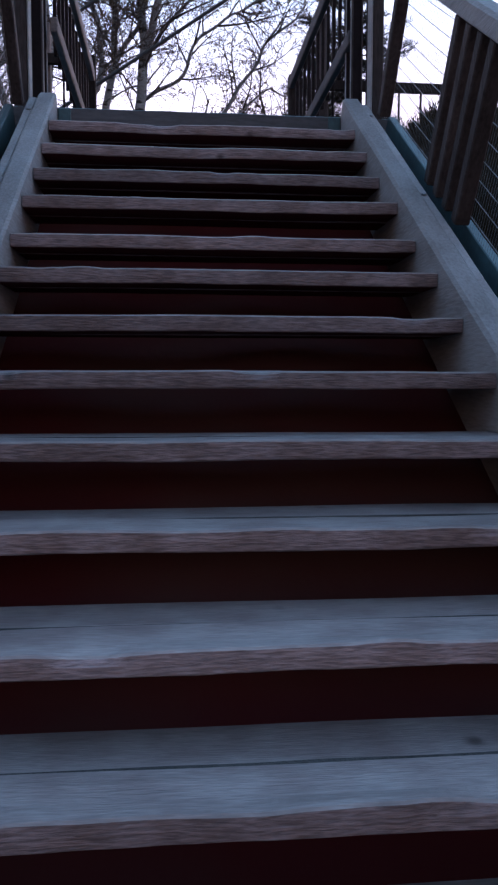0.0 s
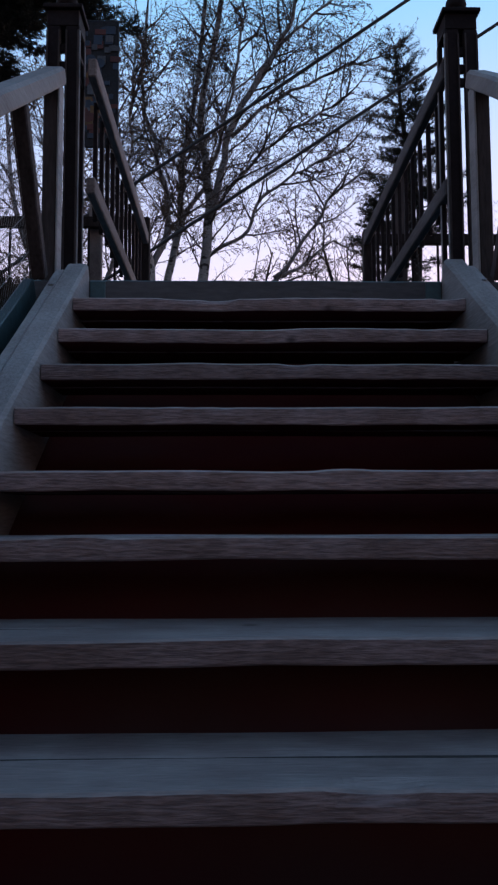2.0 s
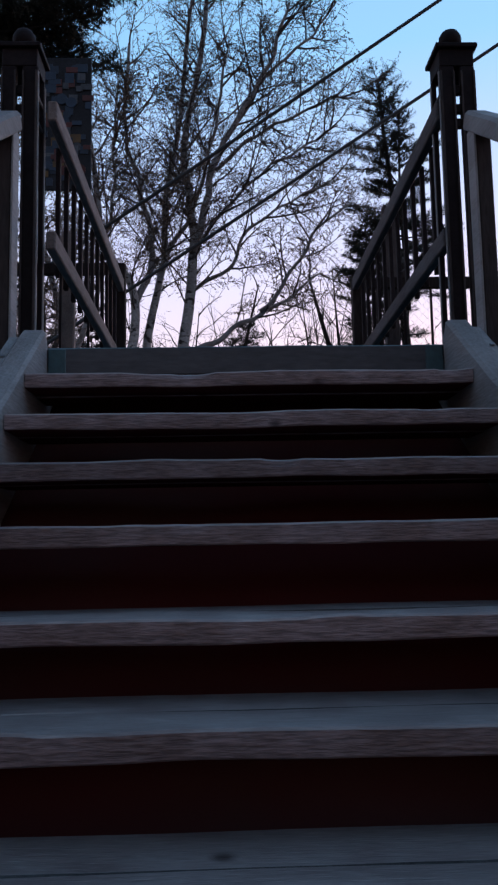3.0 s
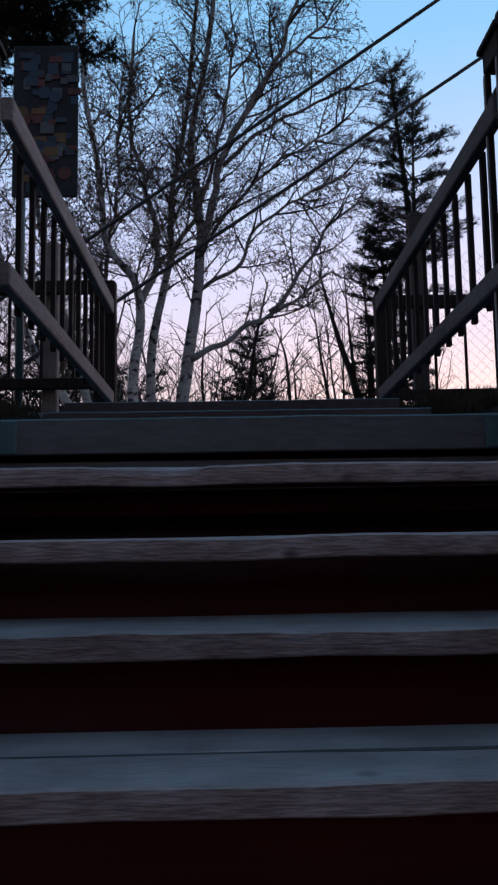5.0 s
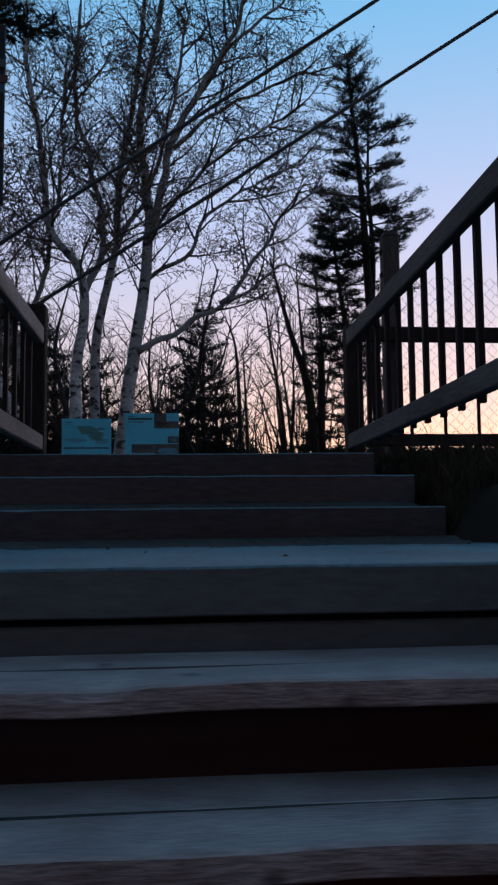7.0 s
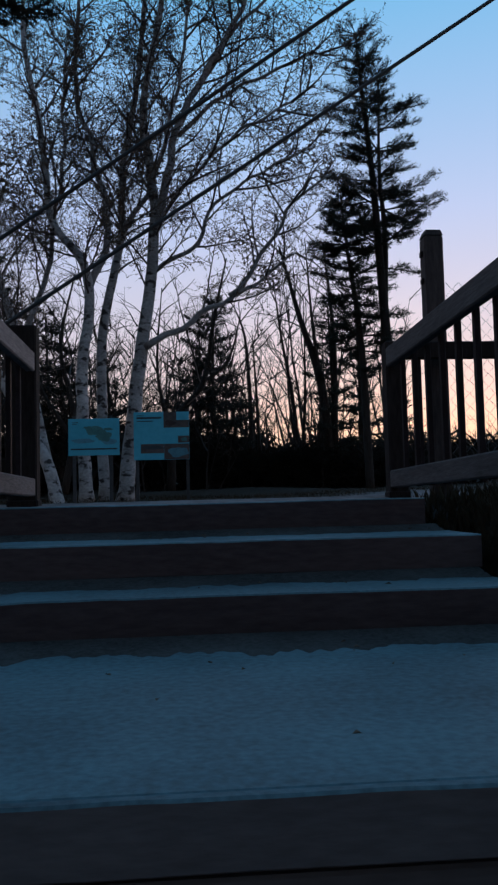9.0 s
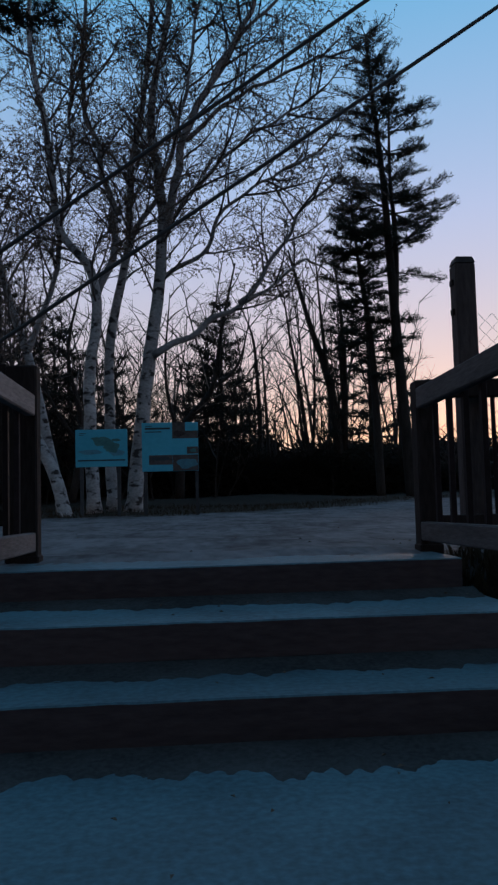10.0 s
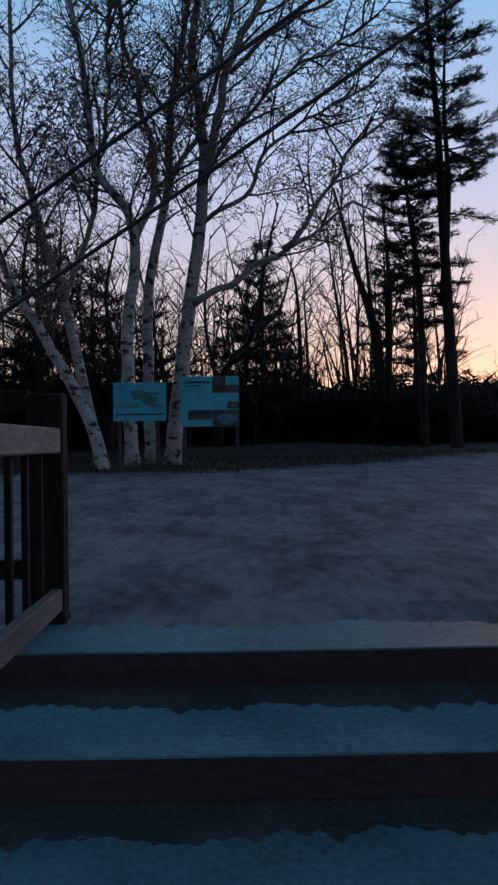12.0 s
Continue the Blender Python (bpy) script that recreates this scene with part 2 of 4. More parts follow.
def ground_material():
    """Gravel on the square, earth and leaf litter on the banks."""
    m = material("gravel_and_earth", (0.188, 0.182, 0.19), (0.053, 0.05, 0.054), 2.4, 0.95, 1.0, (1.0, 0.38, 1), 13.0, vary=0.0, spec=0.2)
    n, l = m.node_tree.nodes, m.node_tree.links
    bsdf = n["Principled BSDF"]
    mottle = n["Color Ramp"].color_ramp.elements
    mottle[0].position, mottle[1].position = 0.40, 0.68
    tc = n.new("ShaderNodeTexCoord")
    sep = n.new("ShaderNodeSeparateXYZ")
    l.new(tc.outputs["Object"], sep.inputs[0])
    wob = n.new("ShaderNodeTexNoise")
    wob.inputs["Scale"].default_value, wob.inputs["Detail"].default_value = 0.9, 4
    l.new(tc.outputs["Object"], wob.inputs["Vector"])
    y = n.new("ShaderNodeMath")
    y.operation = "MULTIPLY_ADD"
    y.inputs[1].default_value = 3.0
    l.new(wob.outputs["Fac"], y.inputs[0])
    l.new(sep.outputs["Y"], y.inputs[2])
    far = n.new("ShaderNodeMapRange")
    far.inputs["From Min"].default_value, far.inputs["From Max"].default_value = 16.6, 18.4
    side = n.new("ShaderNodeMapRange")      # the gravel runs on further back towards +x
    side.inputs["From Min"].default_value, side.inputs["From Max"].default_value = -1.0, 7.0
    side.inputs["To Min"].default_value, side.inputs["To Max"].default_value = 0.0, -6.0
    l.new(sep.outputs["X"], side.inputs["Value"])
    edge = n.new("ShaderNodeMath")
    edge.operation = "ADD"
    l.new(y.outputs[0], edge.inputs[0])
    l.new(side.outputs["Result"], edge.inputs[1])
    l.new(edge.outputs[0], far.inputs["Value"])
    near = n.new("ShaderNodeMapRange")
    near.inputs["From Min"].default_value, near.inputs["From Max"].default_value = 4.6, 4.2
    l.new(y.outputs[0], near.inputs["Value"])
    # earth under the stair, with the red-black gap shade put into its colour
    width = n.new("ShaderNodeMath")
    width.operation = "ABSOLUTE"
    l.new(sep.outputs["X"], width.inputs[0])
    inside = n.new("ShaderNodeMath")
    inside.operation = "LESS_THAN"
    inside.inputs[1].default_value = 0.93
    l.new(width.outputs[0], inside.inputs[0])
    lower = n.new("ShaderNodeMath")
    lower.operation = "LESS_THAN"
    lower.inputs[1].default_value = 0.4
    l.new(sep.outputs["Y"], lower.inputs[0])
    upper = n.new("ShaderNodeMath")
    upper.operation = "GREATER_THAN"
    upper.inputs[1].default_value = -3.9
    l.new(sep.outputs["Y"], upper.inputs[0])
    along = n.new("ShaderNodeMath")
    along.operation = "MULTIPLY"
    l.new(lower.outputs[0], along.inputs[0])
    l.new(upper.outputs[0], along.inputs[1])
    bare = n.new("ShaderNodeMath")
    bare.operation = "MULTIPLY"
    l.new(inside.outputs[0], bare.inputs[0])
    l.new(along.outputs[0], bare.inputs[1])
    banks = n.new("ShaderNodeMath")
    banks.operation = "SUBTRACT"
    banks.use_clamp = True
    flank = n.new("ShaderNodeMath")
    flank.operation = "MULTIPLY"
    l.new(inside.outputs[0], flank.inputs[0])
    l.new(upper.outputs[0], flank.inputs[1])
    l.new(near.outputs["Result"], banks.inputs[0])
    l.new(flank.outputs[0], banks.inputs[1])
    either = n.new("ShaderNodeMath")
    either.operation = "MAXIMUM"
    l.new(far.outputs["Result"], either.inputs[0])
    l.new(banks.outputs[0], either.inputs[1])
    mx = n.new("ShaderNodeMath")
    mx.operation = "MAXIMUM"
    l.new(either.outputs[0], mx.inputs[0])
    l.new(bare.outputs[0], mx.inputs[1])
    earth = n.new("ShaderNodeTexNoise")
    earth.inputs["Scale"].default_value, earth.inputs["Detail"].default_value = 7.0, 6
    l.new(tc.outputs["Object"], earth.inputs["Vector"])
    er = n.new("ShaderNodeValToRGB")
    er.color_ramp.elements[0].color, er.color_ramp.elements[1].color = (0.010, 0.008, 0.006, 1), (0.036, 0.028, 0.02, 1)
    l.new(earth.outputs["Fac"], er.inputs["Fac"])
    mix = n.new("ShaderNodeMix")
    mix.data_type = "RGBA"
    old = bsdf.inputs["Base Color"].links[0].from_socket
    l.new(mx.outputs[0], mix.inputs[0])
    l.new(old, mix.inputs[6])
    shade_soil = n.new("ShaderNodeValToRGB")
    shade_soil.color_ramp.elements[0].position, shade_soil.color_ramp.elements[1].position = 0.42, 0.66
    shade_soil.color_ramp.elements[0].color, shade_soil.color_ramp.elements[1].color = (0.115, 0.020, 0.024, 1), (0.115, 0.055, 0.052, 1)
    l.new(wob.outputs["Fac"], shade_soil.inputs["Fac"])
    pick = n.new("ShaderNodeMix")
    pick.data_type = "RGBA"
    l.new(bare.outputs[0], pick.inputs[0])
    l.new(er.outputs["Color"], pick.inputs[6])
    l.new(shade_soil.outputs["Color"], pick.inputs[7])
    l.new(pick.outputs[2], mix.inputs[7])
    l.new(mix.outputs[2], bsdf.inputs["Base Color"])
    return m


M_GROUND = ground_material()


# ---- builders ----
class Buf:
    """Collects points and faces of one mesh."""

    def __init__(self):
        self.v, self.f = [], []

    def add(self, verts, faces):
        o = len(self.v)
        self.v += [tuple(p) for p in verts]
        self.f += [tuple(o + i for i in f) for f in faces]

    def box(self, x0, x1, y0, y1, z0, z1, m=None, bevel=0.004):
        """A box with chamfered edges."""
        b = min(bevel, (x1 - x0) * 0.3, (y1 - y0) * 0.3, (z1 - z0) * 0.3)
        bm = bmesh.new()
        bmesh.ops.create_cube(bm, size=1.0)
        for p in bm.verts:
            p.co = ((x0 + x1) / 2 + p.co.x * (x1 - x0), (y0 + y1) / 2 + p.co.y * (y1 - y0), (z0 + z1) / 2 + p.co.z * (z1 - z0))
        if b > 0.0005:
            bmesh.ops.bevel(bm, geom=bm.edges[:], offset=b, segments=1, affect="EDGES")
        bm.verts.index_update()
        pts = [(m @ p.co) if m else p.co.copy() for p in bm.verts]
        self.add(pts, [[q.index for q in f.verts] for f in bm.faces])
        bm.free()

    def tube(self, pts, radii, sides=5, cap=True):
        """A tapered tube along points."""
        pts = [Vector(p) for p in pts]
        o = len(self.v)
        side = None
        for i, p in enumerate(pts):
            d = (pts[min(i + 1, len(pts) - 1)] - pts[max(i - 1, 0)]).normalized()
            if side is None:
                side = d.orthogonal().normalized()
            else:
                side = (side - d * side.dot(d)).normalized()
            up = d.cross(side)
            for k in range(sides):
                a = 2 * math.pi * k / sides
                self.v.append(tuple(p + (side * math.cos(a) + up * math.sin(a)) * radii[i]))
        for i in range(len(pts) - 1):
            for k in range(sides):
                a, b = o + i * sides + k, o + i * sides + (k + 1) % sides
                self.f.append((a, b, b + sides, a + sides))
        if cap:
            self.f.append(tuple(o + k for k in reversed(range(sides))))
            self.f.append(tuple(o + (len(pts) - 1) * sides + k for k in range(sides)))

    def mesh(self, name, mat, smooth=False):
        me = bpy.data.meshes.new(name)
        me.from_pydata(self.v, [], self.f)
        me.materials.append(mat)
        if smooth:
            me.shade_smooth()
        me.update()
        return me


def part(name, buf, mat, parent=None, label="", smooth=False):
    """One mesh object under a thing or a part (or a thing of one mesh)."""
    ob = new(name, buf.mesh(name, mat, smooth))
    ob.parent = parent
    if label:
        tagged(ob, label)
    return ob


def thing(name, label, category, group="", kind="", at=(0, 0, 0)):
    ob = new(name)
    ob.location = at
    ob.empty_display_size = 0.1
    return tagged(ob, label, category, group, kind)


def boxpart(name, mat, parent, x0, x1, y0, y1, z0, z1, m=None, bevel=0.004, label=""):
    b = Buf()
    b.box(x0, x1, y0, y1, z0, z1, m, bevel)
    return part(name, b, mat, parent, label)


def plank(length, depth, thick, seed, wear=0.006, segs=36):
    """A worn plank along x from 0, front edge at y = 0, top at z = 0: wavy, chipped front. Faces of its front and underside come last."""
    b = Buf()
    prof = [(0.005, 0.0), (0.0, -0.005), (-0.001, -thick * 0.5), (0.001, -thick + 0.004), (0.006, -thick), (depth - 0.004, -thick), (depth, -thick + 0.004), (depth, -0.004), (depth - 0.005, 0.0), (depth * 0.66, 0.0), (depth * 0.33, 0.0), (0.022, 0.0)]
    n = len(prof)
    for i in range(segs + 1):
        x = length * i / segs
        wob = noise.noise((x * 2.3, seed * 7.1, 0.0)) * wear + noise.noise((x * 11.0, seed * 3.7, 4.0)) * wear * 0.35
        chip = max(0.0, noise.noise((x * 4.0, seed * 5.3, 9.0)) - 0.32) * wear * 3.2
        lift = noise.noise((x * 3.4, seed * 4.4, 6.0)) * wear * 0.35 + max(0.0, noise.noise((x * 5.0, seed * 6.1, 7.0)) - 0.25) * wear * 1.1
        for k, (y, z) in enumerate(prof):
            front = 1.0 if k < 5 else (0.4 if k == n - 1 else 0.0)
            lip = 1.0 if k in (0, 1, n - 1) else 0.0
            dz = lip * (lift - chip * 0.7) + (noise.noise((x * 2.0, seed * 9.7 + y * 8, 2.0)) * wear * 0.4 if z > -0.01 and not lip else 0.0)
            dz += (noise.noise((x * 4.0, seed * 8.3, 3.0)) * wear * 0.35 if k in (3, 4) else 0.0)
            b.v.append((x, y + front * wob + (chip if k in (0, 1) else 0), z + dz + noise.noise((x * 1.3, seed * 2.2, 5.0)) * wear * 0.4))
    rest, nose, under = [], [], []
    for i in range(segs):
        for k in range(n):
            a, c = i * n + k, i * n + (k + 1) % n
            (nose if 1 <= k <= 3 else under if 4 <= k <= 6 else rest).append((c, c + n, a + n, a))
    nose += [tuple(range(n)), tuple(reversed([segs * n + k for k in range(n)]))]
    b.f = rest + nose + under
    b.nose, b.under = len(rest), len(rest) + len(nose)
    return b


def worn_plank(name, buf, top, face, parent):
    """A plank with a front colour of its own and gap shade painted on the underside."""
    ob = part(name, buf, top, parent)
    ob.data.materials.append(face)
    ob.data.materials.append(M_GAP_SHADE)
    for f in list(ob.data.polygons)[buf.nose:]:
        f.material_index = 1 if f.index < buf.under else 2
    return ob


# ---- the ground ----
RISE, GO = 0.185, 0.28
SLOPE = math.atan2(RISE, GO)
PITCH = RISE / GO
LAND_Y, S_Y, S_Z = 0.10, (1.43, 1.865, 2.396), (0.145, 0.292, 0.433)


def bank(x, y):
    """Height of the ground."""
    if y > 2.7:
        z = 0.42 + max(0.0, min(1.0, (y - 16.0) / 26.0)) ** 1.3 * 1.1
        z += max(0.0, y - 17) ** 0.5 * 0.05 * noise.noise((x * 0.25, y * 0.25, 1.0)) if y > 17 else 0
        z += min(1.0, y - 2.7) * (0.022 * noise.noise((x * 1.1, y * 1.1, 5.0)) + 0.012 * noise.noise((x * 3.1, y * 3.1, 6.0)))
    elif y > 0:
        z = 0.02 + (y / 2.7) * 0.40
    else:
        z = 0.02 + PITCH * y
    z = max(z, -3.4)
    aside = max(0.0, min(1.0, (abs(x) - 1.12) / 0.25 if x < 0 or y < 1.3 else (x - 0.90) / 0.22))
    if y < 2.7:
        low = z - (0.44 + 0.05 * noise.noise((x * 2.3, y * 2.3, 8.0)) if y < 0 else 0.42 * (1 if y < 2.3 else max(0.0, (2.7 - y) / 0.4)))
        z = low + (z - low) * aside + aside * 0.05 * noise.noise((x * 2.0, y * 2.0, 3.0))
        if x < -1.2:
            z += 0.12 * min(1.0, (-x - 1.2) / 1.5) * (1 - max(0.0, (y - 2.0) / 0.7) if y > 2 else 1)
    return z


def build_ground():
    xs = sorted({*np.round(np.arange(-6, 6.01, 0.15), 3), *range(-40, 41, 2), -3000, -1200, -500, -200, -100, -70, 70, 100, 200, 500, 1200, 3000})
    ys = sorted({*np.round(np.arange(-7, 9.01, 0.15), 3), *np.round(np.arange(9, 30, 0.6), 3), *range(30, 70, 3), -3000, -1000, -300, -100, -40, -20, -12, -9, 90, 130, 200, 400, 900, 3000})
    b = Buf()
    for y in ys:
        for x in xs:
            b.v.append((float(x), float(y), bank(float(x), float(y))))
    w = len(xs)
    for j in range(len(ys) - 1):
        for i in range(w - 1):
            a = j * w + i
            b.f.append((a, a + 1, a + 1 + w, a + w))
    ob = part("ground", b, M_GROUND, None, smooth=True)
    tagged(ob, "grey gravel square with dark earth banks beside the stair", "ground", kind="structure")


build_ground()

# ---- the lower timber stair ----
X0, X1 = -0.825, 0.775
TREADS = 14


TREAD_AT = {1: (-0.277, -0.183), 2: (-0.542, -0.370), 3: (-0.805, -0.553), 5: (-1.396, -0.944), 6: (-1.670, -1.110), 7: (-1.948, -1.297)}


def build_tread(k):
    y, z = TREAD_AT.get(k, (-GO * k, -RISE * k))
    t = thing("stair_tread", "weathered two-plank timber tread with a worn red-brown edge", "stair tread", "open timber stair treads", at=(X0, y, z))
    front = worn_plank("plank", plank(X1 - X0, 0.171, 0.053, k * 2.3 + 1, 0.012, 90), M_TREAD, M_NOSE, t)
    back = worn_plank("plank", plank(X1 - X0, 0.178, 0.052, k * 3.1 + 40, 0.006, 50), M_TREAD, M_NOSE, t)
    back.location = (0, 0.180, -0.003)
    seam = Buf()
    for i in range(41):
        x = 0.004 + (X1 - X0 - 0.008) * i / 40
        w = 0.0035 * noise.noise((x * 6.0, k * 4.1, 1.0))
        seam.v += [(x, 0.166, -0.014), (x, 0.169 - w, -0.0015), (x, 0.1835 + w, -0.0020), (x, 0.187, -0.014)]
    for i in range(40):
        for c in range(3):
            a = i * 4 + c
            seam.f.append((a, a + 4, a + 5, a + 1))
    part("packed_seam", seam, M_GRIT, t, "dark dirt packed between the planks")
    return front


for k in range(1, TREADS + 1):
    build_tread(k)

SL = Matrix.Rotation(SLOPE, 4, "X")       # y runs up the slope, z stands square to it


def build_stringer(xi, sign, top, u0, u1, label):
    """Main beam against the tread ends with a narrower ledge board bolted to its outside."""
    s = thing("stair_stringer", label, "stringer", "stair stringers")

    def board(name, near, far, low, high, word=""):
        a, c = sorted((xi + sign * near, xi + sign * far))
        b = Buf()
        n = 26
        for i in range(n + 1):
            u = u0 + (u1 - u0) * i / n
            w = 0.004 * noise.noise((u * 2.1, near * 31, sign))
            e = 0.003 * noise.noise((u * 5.3, near * 17, sign))
            ring = [(a - e, low), (c + e, low), (c + e, high - 0.012 + w), (c - 0.012 + e, high + w), (a + 0.012 - e, high + w), (a - e, high - 0.012 + w)]
            b.v += [tuple(SL @ Vector((x, u, v))) for x, v in ring]
        for i in range(n):
            for k in range(6):
                p, q = i * 6 + k, i * 6 + (k + 1) % 6
                b.f.append((p, q, q + 6, p + 6))
        b.f += [tuple(range(6)), tuple(reversed([n * 6 + k for k in range(6)]))]
        part(name, b, M_STRING, s, word)

    board("beam", 0.003, 0.100, -0.30, top)
    board("ledge_board", 0.104, 0.158, -0.26, top - 0.030, "narrow ledge board beside the beam")
    for u in np.arange(u0 + 0.3, u1, 1.15):
        c = Buf()
        xm = xi + sign * 0.13
        c.tube([SL @ Vector((xm, u, top - 0.034)), SL @ Vector((xm, u, top - 0.022))], [0.014, 0.011], 8)
        part("bolt_head", c, M_GALV, s)
    return s


U_LOW = -GO * (TREADS + 1) / math.cos(SLOPE)
build_stringer(X1, 1, 0.046, U_LOW, 0.09, "grey weathered timber stringer beside the treads")
build_stringer(X0, -1, 0.020, U_LOW, 0.09, "grey weathered timber stringer beside the treads")


def build_side_panel(sign, xin):
    """Guard along the lower flight: frames square to the slope, wire mesh and a thick handrail."""
    p = thing("stair_guard", "timber guard with wire mesh and a thick rounded handrail", "railing", "lower flight guards")
    xa, xb = sorted((xin + sign * 0.160, xin + sign * 0.226))
    xm = (xa + xb) / 2

    def post(u, w=0.062, name="post"):
        b = Buf()
        b.box(xa, xb, u - w / 2, u + w / 2, 0.0, 0.70, SL, 0.006)
        part(name, b, M_GUARD, p)

    # upright beside the head post
    b = Buf()
    b.box(xa, xb, 0.10, 0.18, -0.02, 0.97, None, 0.006)
    part("upright", b, M_GUARD, p)
    xe = xa - 0.010 if sign > 0 else xb + 0.001
    boxpart("upright_edge", M_STRING, p, xe, xe + 0.009, 0.092, 0.185, 0.02, 0.95, None, 0.002, "pale weathered edge strip")
    post(-0.06)
    for base in (-1.10, -2.80, -4.3):
        for d in (0.0, -0.15, -0.30, -0.45):
            if base + d > U_LOW:
                post(base + d)
    r = Buf()
    n = 20
    for i in range(n + 1):
        u = U_LOW + (0.715 - U_LOW) * i / n
        w = 0.003 * noise.noise((u * 3.0, sign * 4.0, 1.0))
        for x, v in ((-0.045, 0.706), (0.045, 0.706), (0.050, 0.714), (0.050, 0.772), (0.036, 0.786), (-0.036, 0.786), (-0.050, 0.772), (-0.050, 0.714)):
            r.v.append(tuple(SL @ Vector((xm + x + w, u, v + w))))
    for i in range(n):
        for k in range(8):
            p0, q0 = i * 8 + k, i * 8 + (k + 1) % 8
            r.f.append((p0, q0, q0 + 8, p0 + 8))
    r.f += [tuple(range(8)), tuple(reversed([n * 8 + k for k in range(8)]))]
    part("handrail", r, M_STRING, p, "thick grey timber handrail with eased edges")
    t = Buf()
    xs = (xb, xb + 0.045) if sign > 0 else (xa - 0.045, xa)
    t.box(xs[0], xs[1], U_LOW, -0.02, -0.20, -0.015, SL, 0.004)
    part("bottom_channel", t, M_TEAL, p, "teal painted steel channel")
    w = Buf()
    xw = xb - 0.012 if sign > 0 else xa + 0.012
    for (u0, u1) in ((-1.06, -0.10), (-2.76, -1.60), (-4.26, -3.30)):
        for v in np.arange(0.05, 0.72, 0.075):
            w.tube([SL @ Vector((xw, u0, v)), SL @ Vector((xw, (u0 + u1) / 2, v - 0.003)), SL @ Vector((xw, u1, v))], [0.0017] * 3, 4, False)
        for u in np.arange(u0 + 0.02, u1, 0.025):
            w.tube([SL @ Vector((xw + 0.003, u, 0.0)), SL @ Vector((xw + 0.003, u, 0.72))], [0.0009] * 2, 3, False)
    part("wire_mesh", w, M_GALV, p, "fine galvanised wire mesh")


build_side_panel(1, X1 + 0.025)
build_side_panel(-1, X0)


# ---- the head posts at the landing ----
def build_head_post(xc, sign):
    p = thing("stair_post", "tall dark four-legged steel post with a flat cap and ball", "post", "posts at the landing", at=(xc, 0.375, 0.0))
    for x0, x1, y0, y1 in ((-0.080, -0.014, -0.050, -0.018), (0.014, 0.080, -0.050, -0.018), (-0.080, -0.058, 0.090, 0.118), (0.058, 0.080, 0.090, 0.118)):
        leg = boxpart("leg", M_STEEL, p, x0, x1, y0, y1, -0.10, 1.355, None, 0.003)
        if y0 < 0:
            for fx in (x0, x1 - 0.008):
                boxpart("flange", M_GUARD, leg, fx, fx + 0.008, y0 - 0.010, y0 - 0.0005, -0.02, 1.330, None, 0.001, "paler worn steel flange")
    xi = -sign * 0.080
    for yy in (-0.044, 0.096):
        boxpart("edge_strip", M_STRING, p, xi - 0.005, xi + 0.005, yy, yy + 0.012, 0.0, 1.335, None, 0.001, "pale worn edge strip")
    for z in (1.06, 1.13, 1.22):
        boxpart("spacer", M_STEEL, p, -0.0135, 0.0135, -0.046, -0.022, z, z + 0.045)
    for z in (0.05, 1.10, 1.22):
        for x in (-0.078, 0.060):
            boxpart("side_bar", M_GUARD, p, x, x + 0.018, -0.0175, 0.0895, z, z + 0.022)
    c = Buf()
    c.box(-0.096, 0.096, -0.068, 0.136, 1.440, 1.462, None, 0.003)
    c.box(-0.079, 0.079, -0.050, 0.118, 1.356, 1.4395, None, 0.003)
    part("cap", c, M_STEEL, p)
    s = Buf()
    prof = [(0.026, 1.460), (0.024, 1.474), (0.040, 1.490), (0.051, 1.510), (0.054, 1.527), (0.050, 1.550), (0.037, 1.570), (0.019, 1.581), (0.003, 1.585)]
    s.tube([(0, 0.033, z) for _, z in prof], [r for r, _ in prof], 16)
    part("ball", s, M_STEEL, p, "round dark ball finial", smooth=True)


build_head_post(0.968, 1)
build_head_post(-1.015, -1)

# ---- landing and upper steps ----
landing = thing("landing", "pale concrete landing slab with sandy grit", "landing", kind="structure")
b = Buf()
b.box(-1.12, 1.12, LAND_Y + 0.030, S_Y[0] + 0.02, -0.034, 0.0, None, 0.006)
part("slab", b, M_CONC, landing)
face = plank(2.2, 0.030, 0.112, 66, 0.004, 60)
face = worn_plank("fascia_board", face, M_CONC, M_FASCIA, landing)
face.location = (-1.1, LAND_Y, 0.0)
# set back; its colour paints the dark red shade line below the slab
boxpart("bed", M_GAP_SHADE, landing, -1.1, 1.1, LAND_Y + 0.165, S_Y[0] + 0.02, -0.30, -0.035, None, 0.004)
boxpart("beam", M_FASCIA, landing, X0, X1, LAND_Y + 0.035, LAND_Y + 0.16, -0.205, -0.132, None, 0.006, "dark timber beam under the slab")
for x in (X0 + 0.002, X1 - 0.072):
    boxpart("end_bracket", M_TEAL, landing, x, x + 0.07, LAND_Y - 0.010, LAND_Y + 0.026, -0.110, -0.006, None, 0.003, "teal steel end bracket")


